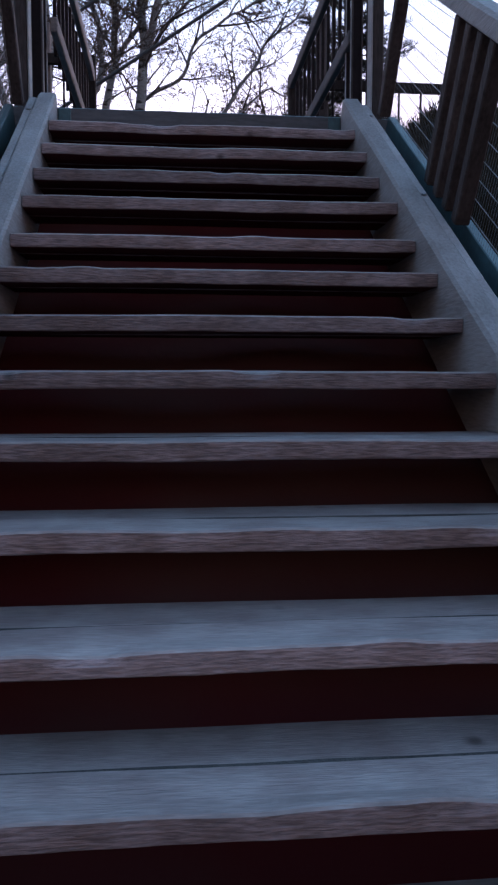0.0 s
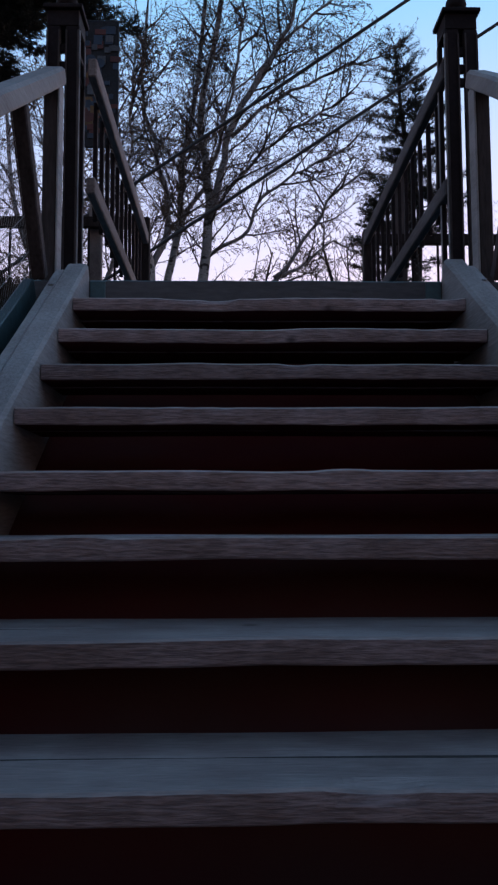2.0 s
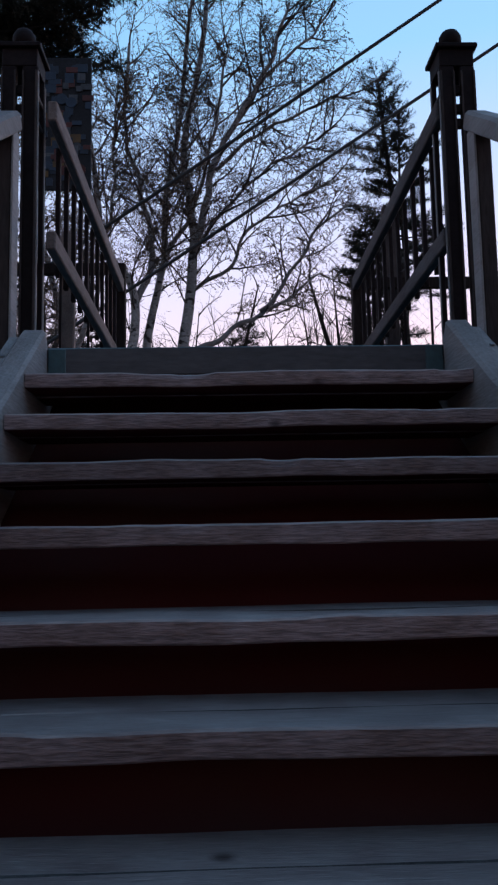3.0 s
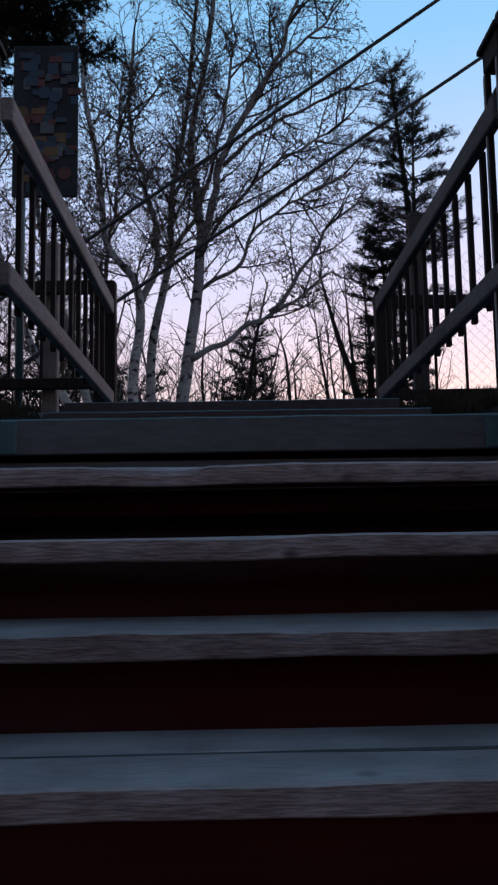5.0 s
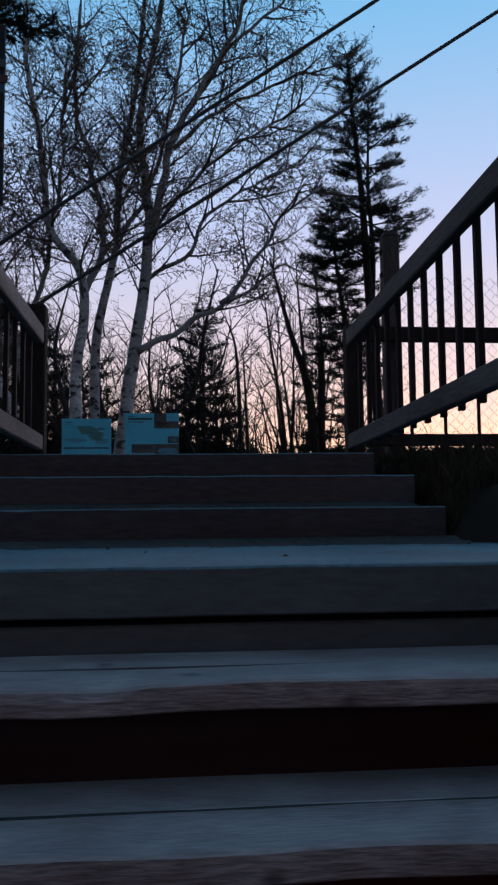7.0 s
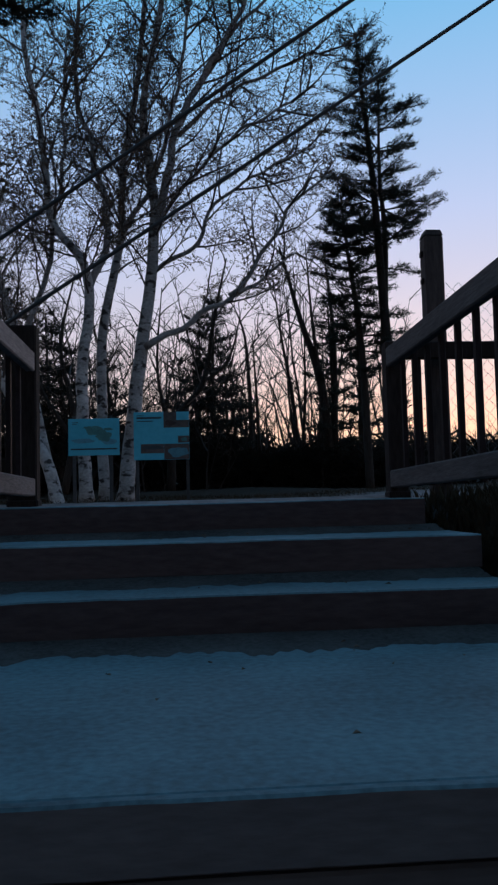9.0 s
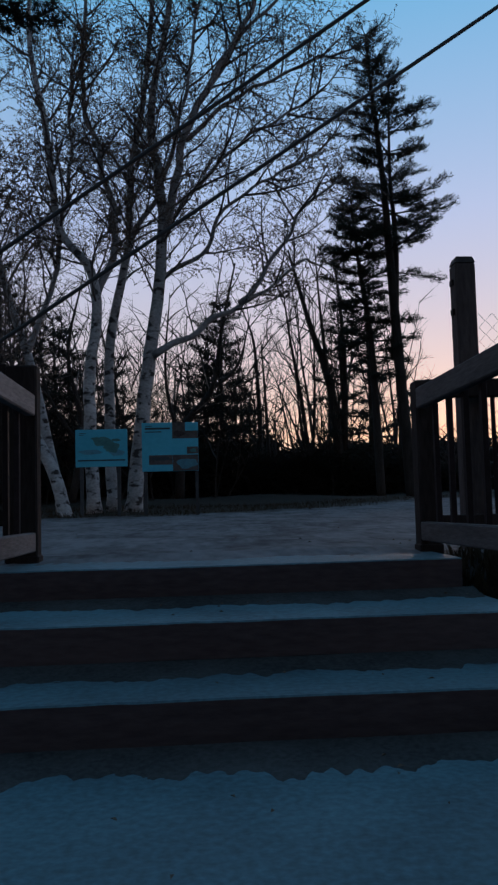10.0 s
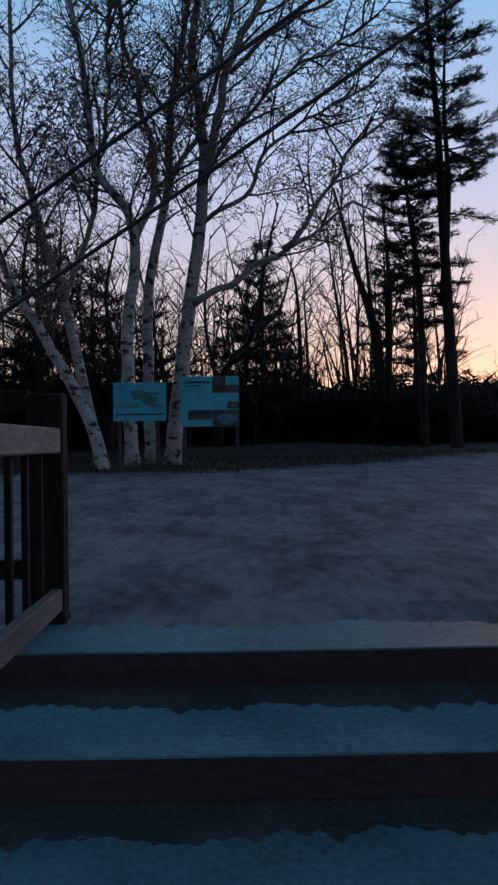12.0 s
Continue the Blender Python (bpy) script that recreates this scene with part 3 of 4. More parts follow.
def dirt_drift(parent, x0, x1, y_back, depth, z, seed, mat=M_GRIT, rise=0.030, ragged=1.0, word="dark loose dirt against the riser"):
    """Loose dirt lying against a riser, with a ragged front."""
    f = Buf()
    nx, ny = 160, 8
    for k in range(nx + 1):
        x = x0 + (x1 - x0) * k / nx
        d = depth * max(0.08, 0.72 + ragged * (0.75 * noise.noise((x * 1.6, seed, 0.0)) + 0.45 * noise.noise((x * 7.0, seed, 3.0)) + 0.2 * noise.noise((x * 23.0, seed, 5.0))))
        for j in range(ny + 1):
            t = j / ny
            f.v.append((x, y_back - d * (1 - t), z - 0.004 + rise * t ** 1.2 + (min(0.006, rise * 0.4) * noise.noise((x * 25, t * 9, seed)) if 0 < j < ny else 0)))
    for k in range(nx):
        for j in range(ny):
            a = k * (ny + 1) + j
            f.f.append((a, a + ny + 1, a + ny + 2, a + 1))
    part("dirt_drift", f, mat, parent, word, smooth=True)


dirt_drift(landing, -1.08, 1.04, S_Y[0] + 0.004, 0.30, 0.0, 7.0)
for i, (y, z) in enumerate(zip(S_Y, S_Z)):
    y1 = S_Y[i + 1] if i < 2 else 2.95
    end = (0.975, 0.98, 0.925)[i]
    st = thing("stone_step", "wide low concrete step with dark dirt on its tread", "step", "upper steps")
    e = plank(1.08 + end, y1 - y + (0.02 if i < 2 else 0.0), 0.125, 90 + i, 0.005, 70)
    # the front gets the shade-darkened colour, the top the bluish concrete
    ob = worn_plank("slab", e, M_CONC, M_SHADE_FACE, st)
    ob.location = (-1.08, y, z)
    # set back; painted with the shade colour to darken the riser's foot
    boxpart("footing", M_GAP_SHADE, st, -1.07, end - 0.01, y + 0.018, y1, z - 0.36, z - 0.128, None, 0.004)
    if i < 2:
        dirt_drift(st, -1.08, end - 0.01, y1 + 0.004, 0.24, z, 11.0 + i * 5)
    else:
        dirt_drift(st, -1.08, end - 0.01, y1 + 0.12, 0.60, z, 31.0, M_GROUND, 0.020, 0.3, "gravel spilling over the slab's back")


# ---- railings beside the upper steps ----
def build_level_rail(xn, xf, sign, wood, word):
    """Level guard from the head post to the square."""
    r = thing("step_railing", "dark steel balusters between two worn timber rails", "railing", "railings beside the upper steps")
    yn, yf = 0.345, 2.80
    ang = math.atan2(xf - xn, yf - yn)
    m = Matrix.Translation((xn, yn, 0)) @ Matrix.Rotation(-ang, 4, "Z")
    ln = math.hypot(xf - xn, yf - yn)
    tilt = Matrix.Rotation(math.atan2(-0.02, ln), 4, "X")
    b = Buf()
    b.box(-0.022, 0.022, 0, ln, 1.105, 1.20, m @ Matrix.Translation((0, 0, 1.1)) @ tilt @ Matrix.Translation((0, 0, -1.1)), 0.006)
    part("top_rail", b, wood, r, word + " timber top rail")
    b = Buf()
    b.box(-0.022, 0.022, 0, ln, 0.505, 0.59, m @ Matrix.Translation((0, 0, 0.5)) @ tilt @ Matrix.Translation((0, 0, -0.5)), 0.006)
    part("bottom_rail", b, wood, r, word + " timber bottom rail")
    n = 11
    for i in range(n):
        y = 0.32 + (ln - 0.43) * i / (n - 1)
        boxpart("baluster", M_STEEL, r, sign * 0.034 - 0.011, sign * 0.034 + 0.011, y - 0.015, y + 0.015, 0.485, 1.13, m, 0.002)
    return m, ln


# left paler for the sunset glow, right darker for its shade, both by colour
build_level_rail(0.892, 0.897, 1, M_RAILSHADED, "worn shade-darkened")
build_level_rail(-0.872, -0.865, -1, M_RAILWOOD, "worn glow-brightened")

# end posts on the square
for x0, x1, top in ((0.878, 0.975, 1.22), (-0.975, -0.838, 1.315)):
    p = thing("railing_post", "dark stained timber post at the head of the steps", "post", "posts on the square")
    boxpart("shaft", M_DARKWOOD, p, x0, x1, 2.805, 2.905, 0.1, top, None, 0.008)
    boxpart("base_block", M_DARKWOOD, p, x0 - 0.006, x1 + 0.006, 2.799, 2.911, 0.1, 0.47, None, 0.008)


# ---- cross fences on the square ----
def build_cross_fence(x0, x1, y, picket_step, lift):
    f = thing("cross_fence", "dark timber rail fence with thin steel pickets", "fence", "fences on the square")
    for z0, z1 in ((1.16 + lift, 1.25 + lift), (0.52 + lift, 0.592 + lift)):
        boxpart("rail", M_DARKWOOD, f, x0, x1, y - 0.025, y + 0.025, z0, z1, None, 0.006)
    for x in np.arange(x0 + 0.13, x1 - 0.05, picket_step):
        boxpart("picket", M_STEEL, f, x - 0.009, x + 0.009, y - 0.009, y + 0.009, 0.585 + lift, 1.165 + lift, None, 0.002)
    for x in ((x1 - 0.09, x1) if x1 > 0 else (x0, x0 + 0.09)), :
        boxpart("post", M_DARKWOOD, f, x[0], x[1], y - 0.07, y + 0.06, 0.2, 1.30, None, 0.006)


build_cross_fence(0.978, 4.4, 3.02, 0.21, 0.0)
build_cross_fence(-4.4, -0.978, 2.87, 0.21, 0.08)

tp = thing("timber_post", "tall grey square timber post with chamfered top", "post", at=(1.245, 3.16, 0))
b = Buf()
b.box(-0.052, 0.052, -0.05, 0.05, 0.2, 1.86, None, 0.008)
part("shaft", b, M_GUARD, tp)
b = Buf()
b.add([(-0.052, -0.05, 1.861), (0.052, -0.05, 1.861), (0.052, 0.05, 1.861), (-0.052, 0.05, 1.861), (-0.04, -0.04, 1.893), (0.04, -0.04, 1.893), (0.04, 0.04, 1.893), (-0.04, 0.04, 1.893)], [(3, 2, 1, 0), (0, 1, 5, 4), (1, 2, 6, 5), (2, 3, 7, 6), (3, 0, 4, 7), (4, 5, 6, 7)])
part("chamfered_top", b, M_GUARD, tp)
for z in (1.60, 1.75):
    boxpart("bracket", M_STEEL, tp, -0.064, -0.053, -0.02, 0.02, z, z + 0.03, None, 0.002)


def build_chain_link(x0, x1, y, z0, z1):
    f = thing("chain_link_fence", "galvanised chain-link fence behind the timber rails", "fence")
    b = Buf()
    s = 0.036
    n = int((x1 - x0) / s)
    rows = int((z1 - z0) / s)
    for i in range(n):
        pts = []
        for j in range(rows + 1):
            odd = (i + j) % 2
            pts.append((x0 + s * (i + (0.97 if j % 2 else 0.03)) if i % 2 == 0 else x0 + s * (i + (0.03 if j % 2 else 0.97)), y + (0.003 if odd else -0.003), z0 + s * j))
        b.tube(pts, [0.0014] * len(pts), 3, False)
    part("wire_mesh", b, M_GALV, f)
    for x in ((x0 + x1) / 2, x1):
        c = Buf()
        c.tube([(x, y + 0.03, 0.2), (x, y + 0.03, z1 + 0.03)], [0.02, 0.02], 10)
        part("post", c, M_GALV, f)


build_chain_link(1.31, 4.3, 3.14, 0.45, 1.62)

# ---- sticker-covered board ----
board = thing("sign_board", "dark metal board covered in small worn stickers on a pole", "sign", at=(-1.355, 2.98, -0.04))
boxpart("panel", M_BOARD, board, -0.215, 0.235, -0.012, 0.012, 2.0, 3.105, None, 0.006)
c = Buf()
c.tube([(-0.16, 0.04, 0.2), (-0.16, 0.04, 3.0)], [0.028, 0.028], 12)
part("pole", c, M_TEAL, board, "grey-teal steel pole", smooth=True)
rng = random.Random(5)
for i in range(72):
    w, h = rng.uniform(0.045, 0.10), rng.uniform(0.035, 0.085)
    x, z = rng.uniform(-0.19, 0.21 - w), rng.uniform(2.03, 3.02)
    s = Buf()
    if i % 7 == 0:
        r, k = w * 0.5, 14
        ring = [(x + r + r * math.cos(2 * math.pi * a / k), -0.0165 - 0.0001 * i, z + r + r * math.sin(2 * math.pi * a / k)) for a in range(k)]
        s.add(ring + [(p[0], -0.012, p[2]) for p in ring], [tuple(range(k))] + [(a, a + k, (a + 1) % k + k, (a + 1) % k) for a in range(k)])
    else:
        s.box(x, x + w, -0.0165 - 0.0001 * i, -0.0121, z, z + h, Matrix.Rotation(rng.uniform(-0.02, 0.02), 4, "Y"), 0.001)
    part("sticker", s, M_STICK[rng.choice(["pale", "blue", "red", "blue", "yellow", "red", "blue", "pale", "blue"])], board)
wp = thing("fence_post", "brown weathered timber post behind the railing", "post", at=(-1.29, 2.965, 0))
boxpart("shaft", M_RAILWOOD, wp, -0.05, 0.05, -0.045, 0.045, 0.2, 1.62, None, 0.008)

# ---- overhead cables ----
for y, xa, za, xb, zb, r in ((14.0, -10.7, 0.42, 15.0, 18.62, 0.041), (16.0, -9.6, 0.42, 16.0, 17.84, 0.044)):
    cb = Buf()
    pts = []
    for i in range(25):
        t = i / 24
        pts.append((xa + (xb - xa) * t, y, za + (zb - za) * t - 0.10 * math.sin(math.pi * t)))
    cb.tube(pts, [r] * 25, 8)
    ob = part("guy_cable", cb, M_CABLE, None, smooth=True)
    tagged(ob, "thick black cable running up from the ground", "cable", "overhead cables")


# ---- information boards ----
def build_info_board(x0, x1, z0, z1, y, legs, label):
    s = thing("information_board", label, "sign", "information boards", at=(-0.04, y, 0))
    boxpart("panel", M_PANEL, s, x0, x1, -0.012, 0.012, z0, z1, None, 0.005)
    for x in legs:
        boxpart("leg", M_LEG, s, x - 0.035, x + 0.035, 0.013, 0.07, 0.3, z1 + 0.06, None, 0.004)
    return s


def blot(name, mat, parent, cx, cz, rx, rz, seed, layer):
    k = 22
    ring = []
    for a in range(k):
        t = 2 * math.pi * a / k
        r = 1 + 0.5 * noise.noise((math.cos(t) * 1.4 + seed, math.sin(t) * 1.4, seed * 2.0))
        ring.append((cx + rx * r * math.cos(t), -0.0135 - 0.0008 * layer, cz + rz * r * math.sin(t)))
    s = Buf()
    s.add(ring + [(p[0], -0.012, p[2]) for p in ring], [tuple(range(k))] + [(a, a + k, (a + 1) % k + k, (a + 1) % k) for a in range(k)])
    part(name, s, mat, parent)


A = build_info_board(-2.62, -1.53, 1.487, 2.282, 16.5, (-2.50, -1.72), "pale blue map board on two slim metal legs")
blot("map_area", M_PRINT, A, -2.06, 2.02, 0.20, 0.10, 2.0, 1)
blot("map_area", M_PRINT, A, -1.86, 1.90, 0.17, 0.11, 5.0, 2)
blot("map_area", M_PRINT, A, -2.20, 2.09, 0.09, 0.03, 8.0, 3)
blot("map_area", M_PRINT, A, -1.78, 2.05, 0.10, 0.03, 9.0, 4)
blot("water_area", M_WATER, A, -2.30, 1.80, 0.24, 0.05, 4.0, 1)
blot("water_area", M_WATER, A, -1.74, 1.78, 0.16, 0.06, 6.0, 1)
boxpart("text_bar", M_INK, A, -2.57, -1.58, -0.015, -0.0121, 1.61, 1.640, None, 0.0005)
boxpart("text_bar", M_INK, A, -2.54, -2.40, -0.015, -0.0121, 2.19, 2.205, None, 0.0005)
boxpart("text_bar", M_INK, A, -2.54, -2.44, -0.015, -0.0121, 2.155, 2.167, None, 0.0005)
Bd = build_info_board(-1.218, -0.027, 1.358, 2.391, 16.4, (-1.15, -0.07), "pale blue board with dark photographs on slim metal legs")
for (x0, x1, z0, z1) in ((-0.575, -0.30, 2.05, 2.39), (-0.30, -0.03, 2.05, 2.21), (-0.27, -0.03, 1.72, 1.87), (-1.07, -0.575, 1.50, 1.70), (-0.57, -0.03, 1.365, 1.70)):
    boxpart("photo", M_PHOTO, Bd, x0, x1, -0.0155, -0.0121, z0, z1, None, 0.0005)
blot("hillside", M_GUARD, Bd, -0.44, 2.15, 0.12, 0.06, 3.0, 3)
blot("pale_sky", M_PANEL, Bd, -0.15, 2.30, 0.10, 0.08, 12.0, 3)
blot("pale_sky", M_PANEL, Bd, -0.15, 1.97, 0.11, 0.07, 14.0, 3)
blot("pale_rock", M_WATER, Bd, -0.27, 1.53, 0.20, 0.11, 15.0, 4)
blot("pale_rock", M_PRINT, Bd, -0.13, 1.79, 0.07, 0.04, 16.0, 4)
blot("hillside", M_INK, Bd, -0.80, 1.63, 0.22, 0.05, 17.0, 4)
for x0, x1, z0, z1 in ((-1.15, -0.62, 2.245, 2.285), (-1.15, -0.80, 2.185, 2.205), (-1.15, -1.00, 2.31, 2.322)):
    boxpart("text_bar", M_INK, Bd, x0, x1, -0.0155, -0.0121, z0, z1, None, 0.0005)


# ---- trees ----
def bend(p0, d, length, rng, segs, sag=0.0, wander=0.25):
    pts = [Vector(p0)]
    d = Vector(d).normalized()
    for i in range(segs):
        d = (d + Vector((rng.uniform(-1, 1), rng.uniform(-1, 1), rng.uniform(-1, 1))) * wander * 0.5 + Vector((0, 0, -sag))).normalized()
        pts.append(pts[-1] + d * length / segs)
    return pts


def leaf(buf, p, d, size, rng):
    """A small hanging leaf, folded along its middle."""
    d = Vector(d).normalized()
    s = d.cross(Vector((rng.uniform(-1, 1), rng.uniform(-1, 1), rng.uniform(-1, 1))))
    if s.length < 1e-3:
        s = d.orthogonal()
    s = s.normalized() * size * 0.32
    n = s.cross(d).normalized() * size * 0.12
    o = len(buf.v)
    buf.v += [tuple(p), tuple(p + d * size * 0.5 + s + n), tuple(p + d * size), tuple(p + d * size * 0.5 - s + n)]
    buf.f += [(o, o + 1, o + 2), (o, o + 2, o + 3)]


def sprout(wood, leaves, pts, r0, level, rng, spread, density, leafy, sag):
    """Side shoots along a limb, down to leafy twigs."""
    if level == 0:
        return
    total = sum((pts[i + 1] - pts[i]).length for i in range(len(pts) - 1))
    count = max(2, int(total * density[level - 1]))
    for i in range(count):
        t = 0.10 + 0.90 * (i + rng.random()) / count
        t = min(t, 0.999)
        k = min(int(t * (len(pts) - 1)), len(pts) - 2)
        p = pts[k].lerp(pts[k + 1], t * (len(pts) - 1) - k)
        d = (pts[k + 1] - pts[k]).normalized()
        out = Vector((rng.uniform(-1, 1), rng.uniform(-1, 1), rng.uniform(-0.5, 0.9)))
        out = (out - d * out.dot(d)).normalized()
        dd = d * (1.0 if level > 1 else 0.6) + out * spread
        ln = {3: rng.uniform(1.2, 2.9), 2: rng.uniform(0.6, 1.4), 1: rng.uniform(0.25, 0.6)}[level] * (1.15 - 0.5 * t)
        sub = bend(p, dd, ln, rng, {3: 5, 2: 4, 1: 3}[level], sag * {3: -0.05, 2: 0.02, 1: 0.12}[level], 0.35)
        r = {3: 0.034, 2: 0.012, 1: 0.0048}[level]
        wood.tube(sub, [r * (1 - 0.75 * j / (len(sub) - 1)) for j in range(len(sub))], 4 if level > 1 else 3, False)
        if level == 1 and leafy:
            thick = noise.noise(sub[0] * 0.55)
            for q in range(int(leafy * (0.75 + max(0.0, thick) * 2.2))):
                w = rng.random()
                kk = min(int(w * (len(sub) - 1)), len(sub) - 2)
                leaf(leaves, sub[kk].lerp(sub[kk + 1], rng.random()), (rng.uniform(-0.8, 0.8), rng.uniform(-0.8, 0.8), -0.7), rng.uniform(0.030, 0.056), rng)
        sprout(wood, leaves, sub, r, level - 1, rng, spread, density, leafy, sag)


def smooth_path(ctrl, n):
    """A soft line through control points."""
    c = [Vector(p) for p in ctrl]
    c = [c[0] * 2 - c[1]] + c + [c[-1] * 2 - c[-2]]
    out = []
    for i in range(1, len(c) - 2):
        for k in range(n):
            t = k / n
            out.append(0.5 * (2 * c[i] + (c[i + 1] - c[i - 1]) * t + (2 * c[i - 1] - 5 * c[i] + 4 * c[i + 1] - c[i + 2]) * t * t + (3 * c[i] - c[i - 1] - 3 * c[i + 1] + c[i + 2]) * t ** 3))
    out.append(c[-2])
    return out


def build_birch(trunks, label, seed, density=(8.2, 4.8, 2.7), leafy=9):
    """trunks: (depth, base radius, tip radius, sprouting start, ((x, z), ...))"""
    rng = random.Random(seed)
    tree = thing("birch_tree", label, "tree", "birch clump")
    crown, leaves = Buf(), Buf()
    for y, r0, r1, start, ctrl in trunks:
        drift = rng.uniform(-0.12, 0.12)
        pts = smooth_path([(x, y + drift * i + rng.uniform(-0.1, 0.1), z - (0.25 if i == 0 and z < 1.2 else 0)) for i, (x, z) in enumerate(ctrl)], 6)
        limb = ctrl[0][1] > 1.2
        crook = 0.16 if limb else 0.05
        pts = [pts[0]] + [p + Vector((noise.noise((p.z * 1.5, y, 3.0 + r0 * 90)), 0.6 * noise.noise((p.x * 1.4, p.z, 9.0)), noise.noise((p.x * 1.6, y, r0 * 70)))) * crook for p in pts[1:]]
        b = Buf()
        n = len(pts)
        stout = 1.35 if limb else 1.2
        rad = [stout * (r0 + (r1 - r0) * (i / (n - 1)) ** 0.8) for i in range(n)]
        if ctrl[0][1] < 1.2:
            rad[0] *= 1.35
        b.tube(pts, rad, 10)
        part("limb" if limb else "trunk", b, M_LIMB if limb else M_BIRCH, tree, smooth=True)
        first = int(start * (n - 1))
        sprout(crown, leaves, pts[first:], r1, 3, rng, 1.0, density, leafy, 1.0)
    tagged(part("twig_crown", crown, M_TWIG, tree), "fine dark drooping twigs", kind="stuff")
    tagged(part("leaves", leaves, M_BUD, tree), "sparse small brown young leaves", kind="stuff")
    return tree


build_birch([(19.0, 0.17, 0.05, 0.22, ((-1.69, 0.55), (-1.34, 3.31), (-1.06, 5.23), (-0.81, 7.46), (-0.91, 8.87), (-1.07, 10.29), (-0.57, 13.17), (-0.3, 15.5))),
             (19.0, 0.09, 0.03, 0.1, ((-0.79, 7.3), (-0.19, 9.85), (0.78, 11.71), (1.54, 13.17), (2.0, 14.6))),
             (18.9, 0.075, 0.02, 0.25, ((-1.10, 4.3), (-0.14, 4.79), (1.12, 5.6), (1.83, 6.0), (2.83, 6.82))),
             (19.1, 0.05, 0.02, 0.2, ((-0.95, 6.2), (0.1, 7.0), (0.9, 8.2), (2.0, 9.0), (3.3, 9.7))),
             (19.2, 0.05, 0.02, 0.15, ((-0.2, 9.85), (0.6, 10.6), (1.6, 11.3), (2.9, 12.0), (3.8, 12.3))),
             (18.8, 0.045, 0.02, 0.15, ((0.5, 11.2), (1.4, 12.6), (2.6, 13.8), (3.4, 15.0))),
             (19.3, 0.045, 0.02, 0.15, ((-0.8, 7.6), (0.0, 8.6), (1.0, 9.6), (2.3, 10.4), (3.4, 11.0))),
             (18.7, 0.05, 0.02, 0.15, ((1.0, 5.5), (1.9, 6.6), (2.7, 7.9), (3.6, 8.6)))], "white-barked birch with bare drooping twigs beside the boards", 11)
build_birch([(19.2, 0.12, 0.04, 0.25, ((-2.18, 0.5), (-2.22, 4.05), (-1.97, 5.72), (-1.66, 7.25), (-1.61, 8.96), (-1.28, 10.82), (-1.0, 13.3), (-0.8, 15.2))),
             (19.2, 0.06, 0.025, 0.1, ((-1.75, 6.9), (-1.2, 8.0), (-0.5, 9.6), (0.0, 11.6), (0.2, 13.5)))], "slim white birch with upright forked limbs", 12)
build_birch([(18.6, 0.14, 0.04, 0.25, ((-2.53, 0.59), (-2.63, 3.3), (-2.42, 5.17), (-2.56, 6.26), (-3.27, 7.36), (-3.49, 9.43), (-3.85, 11.52), (-3.9, 13.8))),
             (18.6, 0.08, 0.03, 0.15, ((-2.46, 5.6), (-1.95, 7.0), (-2.3, 9.0), (-2.7, 11.0), (-2.6, 13.5)))], "white birch with a forked trunk behind the boards", 13)
build_birch([(18.8, 0.12, 0.035, 0.22, ((-3.27, 0.6), (-3.92, 3.5), (-4.36, 5.22), (-4.73, 6.66), (-5.1, 8.24), (-5.2, 11.5))),
             (18.8, 0.06, 0.02, 0.1, ((-4.1, 4.3), (-3.5, 6.2), (-3.2, 8.2), (-3.0, 10.5), (-2.9, 12.5)))], "white birch leaning away from the clump", 14)
build_birch([(18.2, 0.14, 0.04, 0.25, ((-3.02, 0.49), (-3.63, 1.9), (-4.62, 3.69), (-5.36, 4.91), (-6.2, 7.5), (-6.6, 10.5)))], "white birch leaning low over the grass", 15)


def clump(buf, p, d, size, blades, rng, wide=0.058):
    """A tuft of narrow needles round a shoot."""
    d = Vector(d).normalized()
    for i in range(blades):
        v = (Vector((rng.gauss(0, 1), rng.gauss(0, 1), rng.gauss(0, 0.7))).normalized() + d * 0.2 + Vector((0, 0, 0.15))).normalized()
        s = v.orthogonal().normalized() * size * wide
        q = p + d * size * rng.uniform(-0.6, 0.7)
        o = len(buf.v)
        buf.v += [tuple(q - s), tuple(q + s), tuple(q + v * size * rng.uniform(0.6, 1.1))]
        buf.f.append((o, o + 1, o + 2))


